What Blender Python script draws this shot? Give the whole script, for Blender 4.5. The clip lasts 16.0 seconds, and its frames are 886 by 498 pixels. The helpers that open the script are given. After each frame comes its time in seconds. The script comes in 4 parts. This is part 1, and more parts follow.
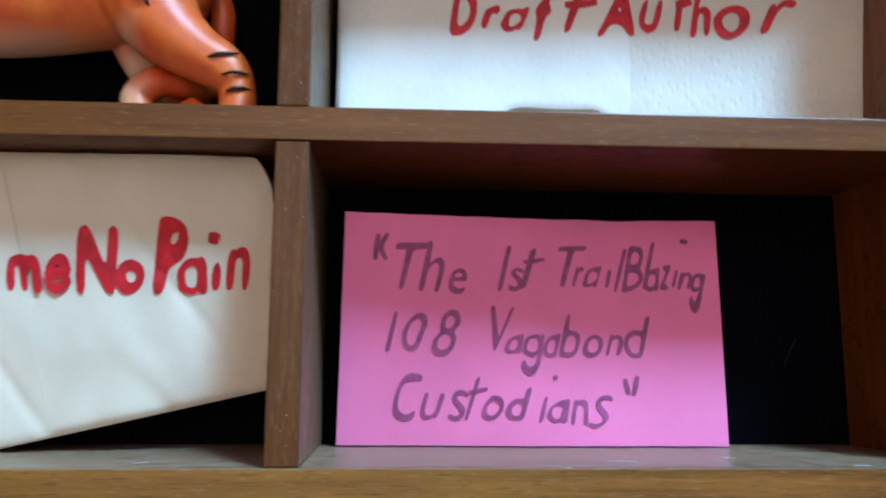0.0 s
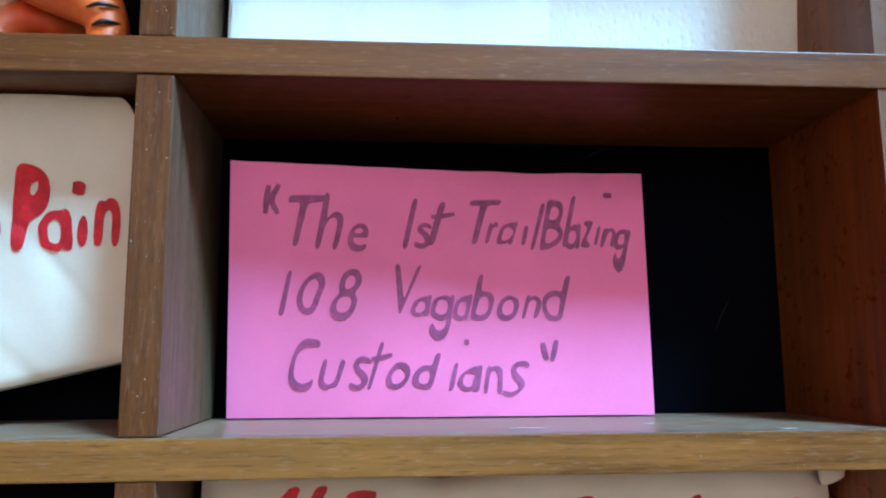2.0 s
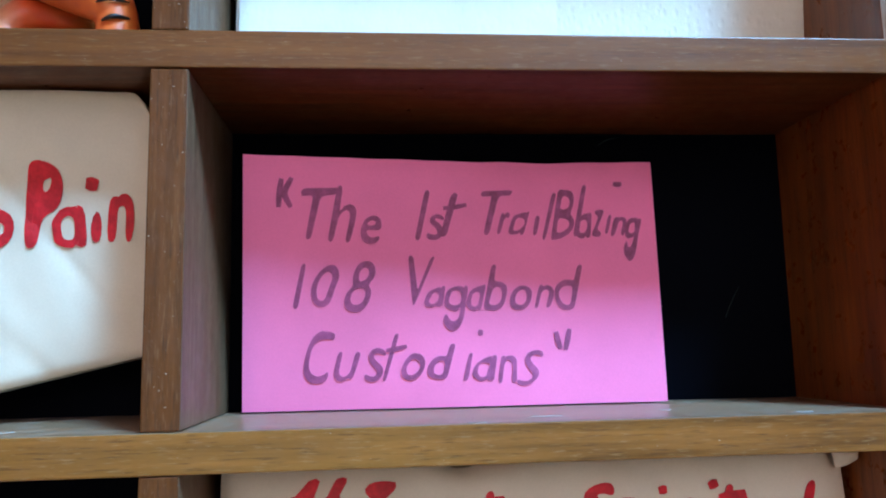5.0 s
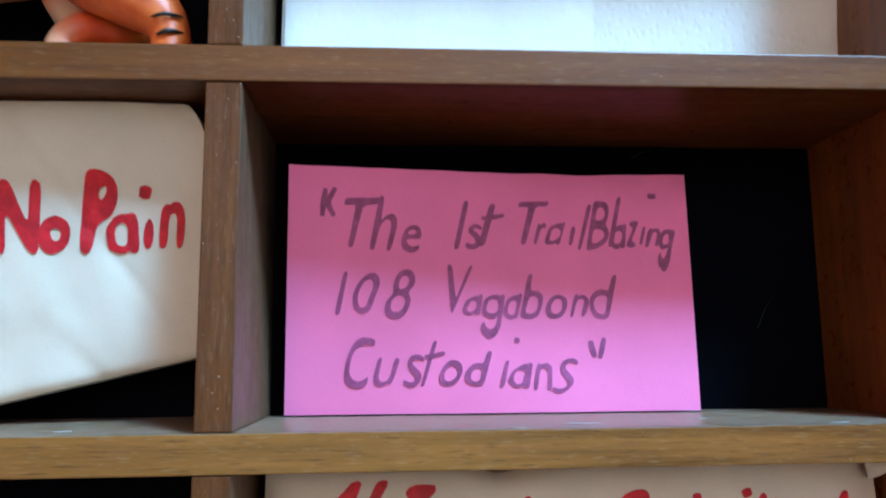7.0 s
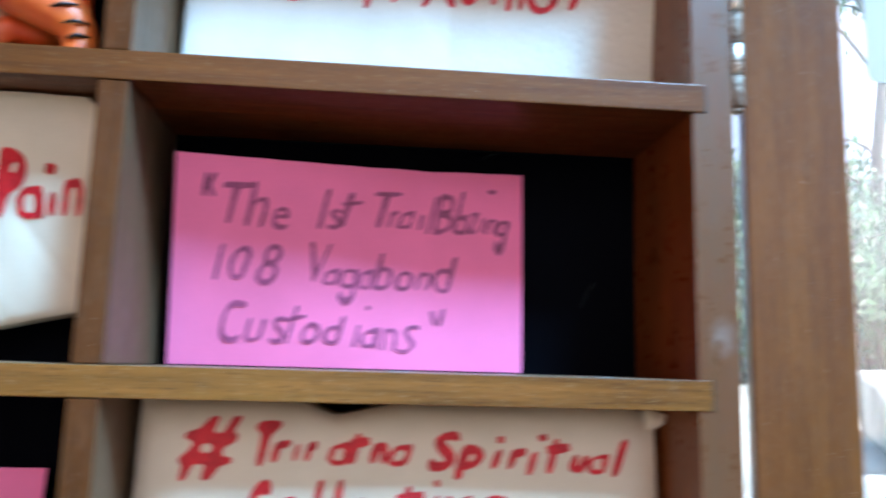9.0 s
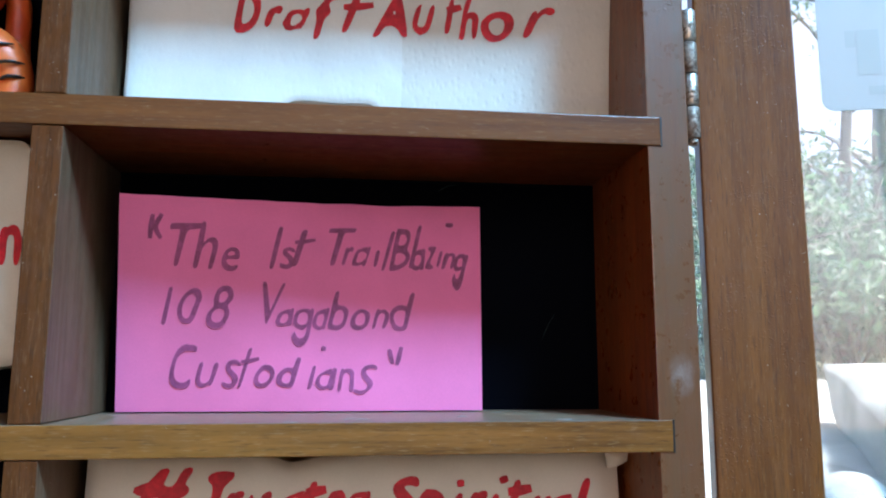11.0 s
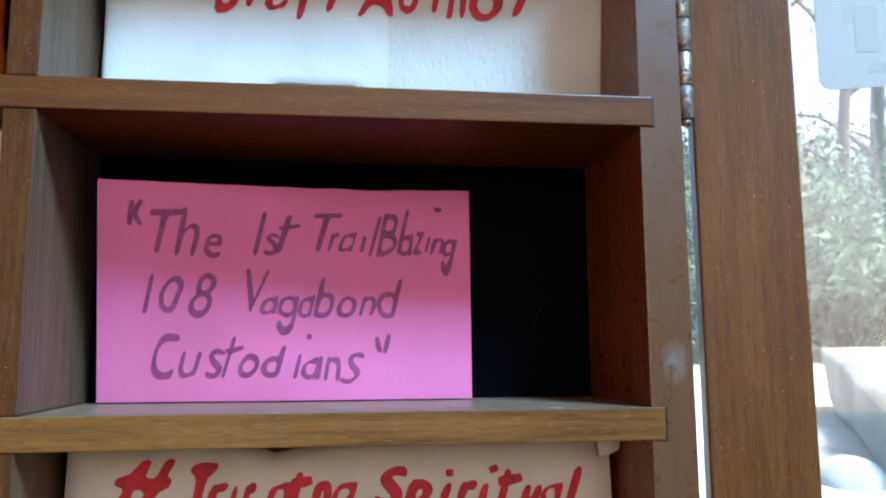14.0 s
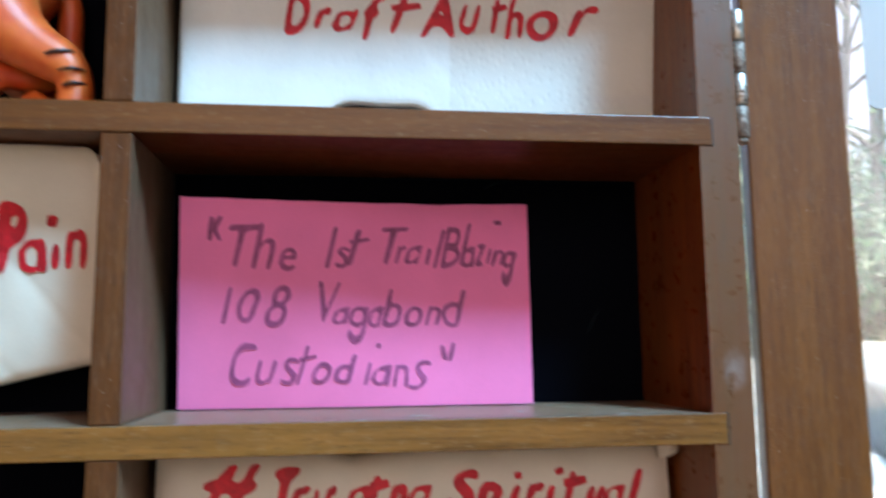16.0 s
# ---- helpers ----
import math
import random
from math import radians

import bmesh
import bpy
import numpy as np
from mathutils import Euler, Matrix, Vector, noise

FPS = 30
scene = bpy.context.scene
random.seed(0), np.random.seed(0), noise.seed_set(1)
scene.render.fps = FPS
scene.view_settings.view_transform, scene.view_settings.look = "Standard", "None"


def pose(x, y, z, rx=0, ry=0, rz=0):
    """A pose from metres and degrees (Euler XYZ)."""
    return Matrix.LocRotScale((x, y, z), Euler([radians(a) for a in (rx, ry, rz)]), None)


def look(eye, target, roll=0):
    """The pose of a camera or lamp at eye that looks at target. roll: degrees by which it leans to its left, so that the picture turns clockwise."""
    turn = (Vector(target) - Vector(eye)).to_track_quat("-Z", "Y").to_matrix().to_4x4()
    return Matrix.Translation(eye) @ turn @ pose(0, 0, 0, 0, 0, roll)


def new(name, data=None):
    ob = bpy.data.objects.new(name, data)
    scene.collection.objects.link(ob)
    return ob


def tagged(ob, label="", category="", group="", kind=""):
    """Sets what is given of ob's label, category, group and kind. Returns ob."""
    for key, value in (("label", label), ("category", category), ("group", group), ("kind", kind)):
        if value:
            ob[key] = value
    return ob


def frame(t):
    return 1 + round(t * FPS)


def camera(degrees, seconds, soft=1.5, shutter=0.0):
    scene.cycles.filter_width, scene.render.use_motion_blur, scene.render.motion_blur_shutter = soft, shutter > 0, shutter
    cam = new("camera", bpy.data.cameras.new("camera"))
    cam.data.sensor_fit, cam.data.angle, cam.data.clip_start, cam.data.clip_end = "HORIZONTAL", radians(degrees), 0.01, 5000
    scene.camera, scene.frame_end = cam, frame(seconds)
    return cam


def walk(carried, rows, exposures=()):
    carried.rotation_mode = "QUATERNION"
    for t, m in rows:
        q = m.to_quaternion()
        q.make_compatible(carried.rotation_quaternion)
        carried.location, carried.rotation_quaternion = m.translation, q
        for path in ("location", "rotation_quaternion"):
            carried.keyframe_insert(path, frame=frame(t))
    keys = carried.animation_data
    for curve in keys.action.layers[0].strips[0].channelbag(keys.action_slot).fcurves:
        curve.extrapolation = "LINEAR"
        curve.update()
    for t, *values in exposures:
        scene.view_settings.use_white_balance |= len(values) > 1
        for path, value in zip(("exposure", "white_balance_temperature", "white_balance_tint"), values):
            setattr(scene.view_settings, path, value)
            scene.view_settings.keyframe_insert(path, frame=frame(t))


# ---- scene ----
cam = camera(60.4, 16.0, soft=2.0, shutter=0.7)
PATH = [
    (0, (0.0267, -0.2026, 0.4776), (0.1256, 1.7736, 0.7682), 0.33),
    (0.2, (0.0320, -0.1983, 0.4795), (0.1284, 1.7838, 0.7284), -0.31),
    (0.3, (0.0355, -0.1979, 0.4780), (0.1200, 1.7881, 0.7001), -0.25),
    (0.5, (0.0413, -0.1848, 0.4696), (0.1527, 1.7984, 0.7028), -0.51),
    (0.7, (0.0391, -0.1812, 0.4658), (0.1968, 1.7991, 0.6964), -0.15),
    (1, (0.0542, -0.1778, 0.4655), (0.1918, 1.8031, 0.7048), -0.41),
    (1.5, (0.0572, -0.1792, 0.4620), (0.2003, 1.7972, 0.7330), -0.09),
    (2, (0.0522, -0.1821, 0.4683), (0.1979, 1.7930, 0.7471), -0.29),
    (2.5, (0.0555, -0.1807, 0.4690), (0.2101, 1.7926, 0.7560), -0.65),
    (3, (0.0540, -0.1805, 0.4675), (0.2017, 1.7929, 0.7572), -0.93),
    (3.2, (0.0532, -0.1817, 0.4674), (0.1820, 1.7941, 0.7499), -0.82),
    (5.3, (0.0456, -0.1822, 0.4675), (0.2155, 1.7932, 0.7300), -1.29),
    (5.5, (0.0494, -0.1865, 0.4687), (0.1678, 1.7892, 0.7563), -1.46),
    (6, (0.0415, -0.1821, 0.4645), (0.1790, 1.7945, 0.7365), -1.02),
    (6.3, (0.0376, -0.1970, 0.4673), (0.2027, 1.7709, 0.7940), -0.58),
    (6.5, (0.0410, -0.1965, 0.4727), (0.1601, 1.7783, 0.7662), -0.55),
    (7, (0.0381, -0.1869, 0.4674), (0.1690, 1.7888, 0.7495), -0.54),
    (7.5, (0.0403, -0.1820, 0.4643), (0.1936, 1.7908, 0.7549), -0.68),
    (8, (0.0413, -0.1820, 0.4666), (0.1946, 1.7934, 0.7394), -0.02),
    (8.3, (0.0536, -0.1895, 0.4683), (0.2305, 1.7833, 0.7508), -0.11),
    (8.5, (0.0632, -0.1949, 0.4673), (0.2058, 1.7853, 0.7088), 0.58),
    (8.6, (0.0648, -0.1978, 0.4584), (0.2166, 1.7816, 0.7015), 1.39),
    (8.7, (0.0640, -0.2022, 0.4488), (0.2417, 1.7746, 0.6955), 1.82),
    (8.8, (0.0649, -0.2131, 0.4504), (0.2354, 1.7668, 0.6758), 1.14),
    (8.9, (0.0699, -0.2265, 0.4541), (0.2318, 1.7503, 0.7107), 0.58),
    (9, (0.0784, -0.2321, 0.4525), (0.2506, 1.7375, 0.7544), 1.57),
    (9.1, (0.0863, -0.2317, 0.4626), (0.2850, 1.7388, 0.7446), 0.97),
    (9.2, (0.0856, -0.2316, 0.4652), (0.2747, 1.7315, 0.7973), 0.61),
    (11.3, (0.0863, -0.2272, 0.4683), (0.3241, 1.7390, 0.7466), -0.03),
    (11.5, (0.0868, -0.2254, 0.4697), (0.3255, 1.7422, 0.7377), -0.11),
    (12, (0.0886, -0.2243, 0.4713), (0.3328, 1.7415, 0.7468), -0.13),
    (12.5, (0.0891, -0.2253, 0.4718), (0.3259, 1.7412, 0.7487), -0.14),
    (13, (0.0899, -0.2243, 0.4708), (0.3296, 1.7421, 0.7457), -0.14),
    (13.5, (0.0902, -0.2242, 0.4694), (0.3271, 1.7428, 0.7429), -0.27),
    (14, (0.0903, -0.2230, 0.4676), (0.3279, 1.7455, 0.7295), -0.33),
    (14.5, (0.0933, -0.2175, 0.4674), (0.3242, 1.7549, 0.7049), -0.25),
    (15, (0.0921, -0.2185, 0.4661), (0.3254, 1.7525, 0.7123), -0.10),
    (15.5, (0.0829, -0.2229, 0.4628), (0.3307, 1.7484, 0.6921), 0.02),
    (15.8, (0.0658, -0.2323, 0.4725), (0.3639, 1.7350, 0.6919), -0.29),
    (16, (0.0652, -0.2328, 0.4725), (0.3095, 1.7366, 0.7210), -0.57),
]
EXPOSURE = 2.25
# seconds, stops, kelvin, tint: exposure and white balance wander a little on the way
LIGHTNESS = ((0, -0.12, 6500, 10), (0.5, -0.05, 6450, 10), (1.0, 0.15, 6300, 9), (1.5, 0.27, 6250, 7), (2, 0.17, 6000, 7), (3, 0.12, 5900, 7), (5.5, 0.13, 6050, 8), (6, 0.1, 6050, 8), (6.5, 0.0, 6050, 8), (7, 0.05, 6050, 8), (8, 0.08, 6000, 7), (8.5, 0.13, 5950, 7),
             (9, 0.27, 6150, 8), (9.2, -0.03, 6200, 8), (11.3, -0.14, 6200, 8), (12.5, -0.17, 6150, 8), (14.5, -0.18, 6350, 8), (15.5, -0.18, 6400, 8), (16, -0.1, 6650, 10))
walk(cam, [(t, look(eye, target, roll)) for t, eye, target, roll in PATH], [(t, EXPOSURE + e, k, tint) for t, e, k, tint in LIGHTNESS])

# ---- world and light ----
world = bpy.data.worlds.new("sky")
scene.world = world
world.use_nodes = True
wn = world.node_tree
sky = wn.nodes.new("ShaderNodeTexSky")
sky.sky_type, sky.sun_disc = "NISHITA", False
sky.sun_elevation, sky.sun_rotation = radians(57), radians(101)
sky.air_density, sky.dust_density = 0.7, 5.0
wn.nodes["Background"].inputs["Strength"].default_value = 0.15
wn.links.new(sky.outputs[0], wn.nodes["Background"].inputs["Color"])

sun = new("sun", bpy.data.lights.new("sun", "SUN"))
sun.data.energy, sun.data.angle, sun.data.color = 5.0, radians(10), (1.0, 0.95, 0.88)
sun.matrix_world = look((5, -1, 8), (0, 0, 0))

# daylight that falls through the rooflight
LIGHT_AT = (1.10, -1.45, 2.36)
skylight = new("rooflight_daylight", bpy.data.lights.new("rooflight_daylight", "AREA"))
skylight.data.shape, skylight.data.size, skylight.data.size_y = "RECTANGLE", 0.56, 0.62
skylight.data.energy, skylight.data.color = 57.5, (0.30, 0.63, 1.0)
skylight.matrix_world = pose(*LIGHT_AT)

# low warm fill lamp added in an unseen wall opening behind the camera
WARM = (-0.80, 0.50, 0.25, 1.65)
warm = new("warm_fill", bpy.data.lights.new("warm_fill", "AREA"))
warm.data.shape, warm.data.size, warm.data.size_y = "RECTANGLE", WARM[1] - WARM[0] - 0.04, WARM[3] - WARM[2] - 0.04
warm.data.energy, warm.data.color = 3.4, (1.0, 0.62, 0.44)
warm.matrix_world = look(((WARM[0] + WARM[1]) / 2, -2.40, (WARM[2] + WARM[3]) / 2), ((WARM[0] + WARM[1]) / 2, 0.0, (WARM[2] + WARM[3]) / 2))

# cool sky seen through the high window in the same wall
HIGH = (0.75, 1.35, 1.20, 2.00)
cool = new("high_window_daylight", bpy.data.lights.new("high_window_daylight", "AREA"))
cool.data.shape, cool.data.size, cool.data.size_y = "RECTANGLE", HIGH[1] - HIGH[0] - 0.04, HIGH[3] - HIGH[2] - 0.04
cool.data.energy, cool.data.color = 0.8, (0.36, 0.62, 1.0)
cool.matrix_world = look(((HIGH[0] + HIGH[1]) / 2, -2.40, (HIGH[2] + HIGH[3]) / 2), ((HIGH[0] + HIGH[1]) / 2, 0.0, (HIGH[2] + HIGH[3]) / 2))

Z = 0.45          # top of the shelf board that carries the pink note
ROW = 0.0965      # shelf spacing
T = 0.0095        # board thickness


# ---- helpers of this scene ----
def part(name, bm, material, parent, label="", smooth=False):
    me = bpy.data.meshes.new(name)
    bm.to_mesh(me)
    bm.free()
    for mat in (material if isinstance(material, (list, tuple)) else [material]):
        me.materials.append(mat)
    if smooth:
        for p in me.polygons:
            p.use_smooth = True
    ob = new(name, me)
    ob.parent = parent
    if label:
        ob["label"] = label
    return ob


def empty(name, at, label, category, **more):
    ob = new(name)
    ob.location = at
    ob.empty_display_size = 0.02
    return tagged(ob, label, category, **more)


def add_box(bm, lo, hi, bevel=0.0006, seg=2, turn=None):
    size = [b - a for a, b in zip(lo, hi)]
    mid = Vector([(a + b) / 2 for a, b in zip(lo, hi)])
    m = Matrix.Translation(mid)
    if turn:
        m = m @ turn
    made = bmesh.ops.create_cube(bm, size=1.0, matrix=m @ Matrix.Diagonal((*size, 1)))
    if bevel:
        edges = {e for v in made["verts"] for e in v.link_edges}
        bmesh.ops.bevel(bm, geom=list(edges), offset=bevel, segments=seg, affect="EDGES", profile=0.6)


def box(lo, hi, bevel=0.0006, seg=2):
    bm = bmesh.new()
    add_box(bm, lo, hi, bevel, seg)
    return bm


def tube(bm, points, radii, sides=12, mat=0, caps=True):
    """A closed tapered tube along points."""
    pts = [Vector(p) for p in points]
    rings = []
    up = Vector((0.0, 1.0, 0.0))
    for i, p in enumerate(pts):
        d = (pts[min(i + 1, len(pts) - 1)] - pts[max(i - 1, 0)]).normalized()
        a = d.cross(up)
        if a.length < 0.05:
            a = d.cross(Vector((1.0, 0.0, 0.0)))
        a.normalize()
        b = d.cross(a).normalized()
        rings.append([bm.verts.new(p + float(radii[i]) * (math.cos(6.28319 * k / sides) * a + math.sin(6.28319 * k / sides) * b)) for k in range(sides)])
    faces = []
    for r, q in zip(rings, rings[1:]):
        for k in range(sides):
            faces.append(bm.faces.new((r[k], r[(k + 1) % sides], q[(k + 1) % sides], q[k])))
    if caps:
        faces.append(bm.faces.new(rings[0][::-1]))
        faces.append(bm.faces.new(rings[-1]))
    for f in faces:
        f.material_index = mat
        f.smooth = True


def curve_points(keys, n):
    """n points along a smooth Catmull-Rom line through the keys (tuples of any length)."""
    k = [np.array(p, float) for p in keys]
    k = [2 * k[0] - k[1]] + k + [2 * k[-1] - k[-2]]
    out = []
    segs = len(k) - 3
    for i in range(n):
        s = i / (n - 1) * segs
        j = min(int(s), segs - 1)
        t = s - j
        p0, p1, p2, p3 = k[j:j + 4]
        out.append(0.5 * (2 * p1 + (p2 - p0) * t + (2 * p0 - 5 * p1 + 4 * p2 - p3) * t * t + (3 * p1 - p0 - 3 * p2 + p3) * t ** 3))
    return out


def sheet(f, nu, nv, back=None):
    """A grid u, v in 0..1 placed by f(u, v), with a back by back(u, v) and closed rims."""
    bm = bmesh.new()
    front = [[bm.verts.new(f(i / nu, j / nv)) for i in range(nu + 1)] for j in range(nv + 1)]
    for j in range(nv):
        for i in range(nu):
            bm.faces.new((front[j][i], front[j][i + 1], front[j + 1][i + 1], front[j + 1][i]))
    if back:
        rear = [[bm.verts.new(back(i / nu, j / nv)) for i in range(nu + 1)] for j in range(nv + 1)]
        for j in range(nv):
            for i in range(nu):
                bm.faces.new((rear[j][i], rear[j + 1][i], rear[j + 1][i + 1], rear[j][i + 1]))
        for j in range(nv):
            bm.faces.new((front[j][0], front[j + 1][0], rear[j + 1][0], rear[j][0]))
            bm.faces.new((front[j][nu], rear[j][nu], rear[j + 1][nu], front[j + 1][nu]))
        for i in range(nu):
            bm.faces.new((front[0][i], rear[0][i], rear[0][i + 1], front[0][i + 1]))
            bm.faces.new((front[nv][i], front[nv][i + 1], rear[nv][i + 1], rear[nv][i]))
    for fc in bm.faces:
        fc.smooth = True
    rims = [(front[j][i], front[j][i + 1]) for j in (0, nv) for i in range(nu)] + [(front[j][i], front[j + 1][i]) for i in (0, nu) for j in range(nv)]
    for a, b in rims:
        e = bm.edges.get((a, b))
        if e and back:
            e.smooth = False
    return bm


def glyph(ch, weight, shear):
    """Outline mesh of one character of the built-in font, size 1: vertices and faces."""
    cu = bpy.data.curves.new("glyph", "FONT")
    cu.body, cu.size, cu.offset, cu.shear, cu.resolution_u = ch, 1.0, weight, shear, 4
    ob = new("glyph", cu)
    me = bpy.data.meshes.new_from_object(ob.evaluated_get(bpy.context.evaluated_depsgraph_get()))
    verts = [(v.co.x, v.co.y) for v in me.vertices]
    faces = [tuple(p.vertices) for p in me.polygons]
    bpy.data.objects.remove(ob)
    bpy.data.curves.remove(cu)
    bpy.data.meshes.remove(me)
    return verts, faces


FORMS = {"a": "\u0251", "g": "\u0261", "1": "l", "t": "l", "i": "\u0131"}     # single-storey a and g, one-stroke 1; dots are set apart
TIGHT = {"e": 0.036, "a": 0.034, "s": 0.05, "8": 0.03, "B": 0.03, "f": 0.050}      # keeps small counters open


def written(text, surface, material, parent, pen, shear=0.25, seed=1, wobble=0.03, ease=3):
    """Hand-written letters of the built-in font on surface(u, v), for a pen of the given width. text: "T 15.8 27.9 50.8 66.1, ...":
    each letter, its two sides, foot and top in millimetres, and for a tail its lowest end."""
    rnd = random.Random(seed)
    for item in text.split(","):
        ch, *size = item.split()
        a, b, foot, top, *tail = (float(v) / 1000 for v in size)
        form = FORMS.get(ch, ch)
        if ch == "t":     # an upright with a bar drawn across it
            h = (top - foot) * 1000
            dash("letter", ((a * 1000 + 0.08 * h, foot * 1000 + 0.64 * h), ((a + b) * 500, foot * 1000 + 0.66 * h), (b * 1000, foot * 1000 + 0.72 * h)), pen, surface, material, parent)
            b -= 0.30 * (b - a)
        thin = glyph(form, 0.0, 0.0)[0]
        wide = max(x + shear * y for x, y in thin) - min(x + shear * y for x, y in thin)
        tall = max(y for x, y in thin)
        scale = math.sqrt((b - a) / wide * (top - foot) / tall)
        vs, fs = glyph(form, max(-0.030, min(TIGHT.get(ch, 0.080), (1.12 * pen / scale - 0.09) / 2)), 0.0)
        out = []
        lean, bow = rnd.uniform(-0.06, 0.06), rnd.uniform(-0.05, 0.05)
        for x, y in vs:
            n = noise.noise_vector((x * 4 + seed * 7.0, y * 4.4, seed * 3.3 + a * 90)) * wobble + noise.noise_vector((x * 15, y * 17, seed * 1.7)) * wobble * 0.3
            out.append((x + (shear + lean) * y + bow * math.sin(4.5 * y) + n.x, y + n.y + 0.10 * lean * x))
        if ch == "a":     # the stem of the a stands over its bowl and ends in a flick
            end = max(p[0] for p in out)
            out = [(x + 0.16 * max(0.0, 0.30 - y) if x > end - 0.17 else x, y + 0.07 if x > end - 0.17 and y > 0.4 else y) for x, y in out]
        lo, hi = min(p[0] for p in out), max(p[0] for p in out)
        low, high = (0.0 if tail else min(p[1] for p in out)), max(p[1] for p in out)
        deep = min(p[1] for p in out)
        bm = bmesh.new()
        made = []
        for x, y in out:
            v = foot + (y - low) / (high - low) * (top - foot) if y >= low else foot - y / deep * (foot - tail[0])
            made.append(bm.verts.new(((x - lo) / (hi - lo) * (b - a) + a, v, 0)))
        for f in fs:
            try:
                bm.faces.new([made[k] for k in f])
            except ValueError:
                pass
        bmesh.ops.triangulate(bm, faces=bm.faces[:])
        for _ in range(4):
            long = [e for e in bm.edges if e.calc_length() > pen * 0.8]
            if long:
                bmesh.ops.subdivide_edges(bm, edges=long, cuts=1)
                bmesh.ops.triangulate(bm, faces=[f for f in bm.faces if len(f.verts) > 3])
        rim = {v for e in bm.edges if len(e.link_faces) < 2 for v in e.verts}
        beside = {v: [e.other_vert(v) for e in v.link_edges if len(e.link_faces) < 2] for v in rim}
        for _ in range(1 if ch == "a" else ease):
            moved = {v: v.co.lerp(sum((o.co for o in near), Vector()) / len(near), 0.5) for v, near in beside.items() if near}
            for v, co in moved.items():
                v.co = co
        for w in bm.verts:
            w.co = surface(w.co.x, w.co.y)
        part("letter", bm, material, parent)


def dash(name, points, pen, surface, material, parent):
    """A short pen stroke with rounded ends through points in millimetres on surface(u, v)."""
    pts = curve_points(points, 9)
    bm = bmesh.new()
    rows = []
    for k, p in enumerate(pts):
        d = pts[min(k + 1, 8)] - pts[max(k - 1, 0)]
        d = d / max(1e-6, np.hypot(*d))
        w = pen / 2 * (0.55 + 0.45 * math.sin(math.pi * (0.12 + 0.76 * k / 8)))
        rows.append([bm.verts.new(surface((p[0] - d[1] * w * q) * 0.001, (p[1] + d[0] * w * q) * 0.001)) for q in (-1000, 1000)])
    for r, q in zip(rows, rows[1:]):
        bm.faces.new((r[0], r[1], q[1], q[0]))
    return part(name, bm, material, parent)


# ---- materials ----
def material(name, color, rough=0.6, metal=0.0, spec=0.5):
    m = bpy.data.materials.new(name)
    m.use_nodes = True
    b = m.node_tree.nodes["Principled BSDF"]
    b.inputs["Base Color"].default_value = (*color, 1)
    b.inputs["Roughness"].default_value, b.inputs["Metallic"].default_value = rough, metal
    b.inputs["Specular IOR Level"].default_value = spec
    return m, m.node_tree, b


def coords(nt, scale):
    tc, mp = nt.nodes.new("ShaderNodeTexCoord"), nt.nodes.new("ShaderNodeMapping")
    mp.inputs["Scale"].default_value = scale
    nt.links.new(tc.outputs["Object"], mp.inputs["Vector"])
    return mp.outputs[0]


def noise_tex(nt, vec, scale, detail=4.0, rough=0.55):
    n = nt.nodes.new("ShaderNodeTexNoise")
    n.inputs["Scale"].default_value, n.inputs["Detail"].default_value, n.inputs["Roughness"].default_value = scale, detail, rough
    nt.links.new(vec, n.inputs["Vector"])
    return n.outputs["Fac"]


def ramp(nt, fac, stops):
    r = nt.nodes.new("ShaderNodeValToRGB")
    e = r.color_ramp.elements
    while len(e) < len(stops):
        e.new(0.5)
    for k, (p, c) in zip(e, stops):
        k.position, k.color = p, (*c, 1)
    nt.links.new(fac, r.inputs[0])
    return r.outputs[0]


def mix(nt, fac, a, b, kind="MIX"):
    m = nt.nodes.new("ShaderNodeMix")
    m.data_type, m.blend_type = "RGBA", kind
    for sock, val in ((m.inputs[0], fac), (m.inputs[6], a), (m.inputs[7], b)):
        if isinstance(val, (int, float)):
            sock.default_value = val
        elif isinstance(val, tuple):
            sock.default_value = (*val, 1)
        else:
            nt.links.new(val, sock)
    return m.outputs[2]


def bump(nt, b, height, strength, dist):
    k = nt.nodes.new("ShaderNodeBump")
    k.inputs["Strength"].default_value, k.inputs["Distance"].default_value = strength, dist
    nt.links.new(height, k.inputs["Height"])
    nt.links.new(k.outputs[0], b.inputs["Normal"])


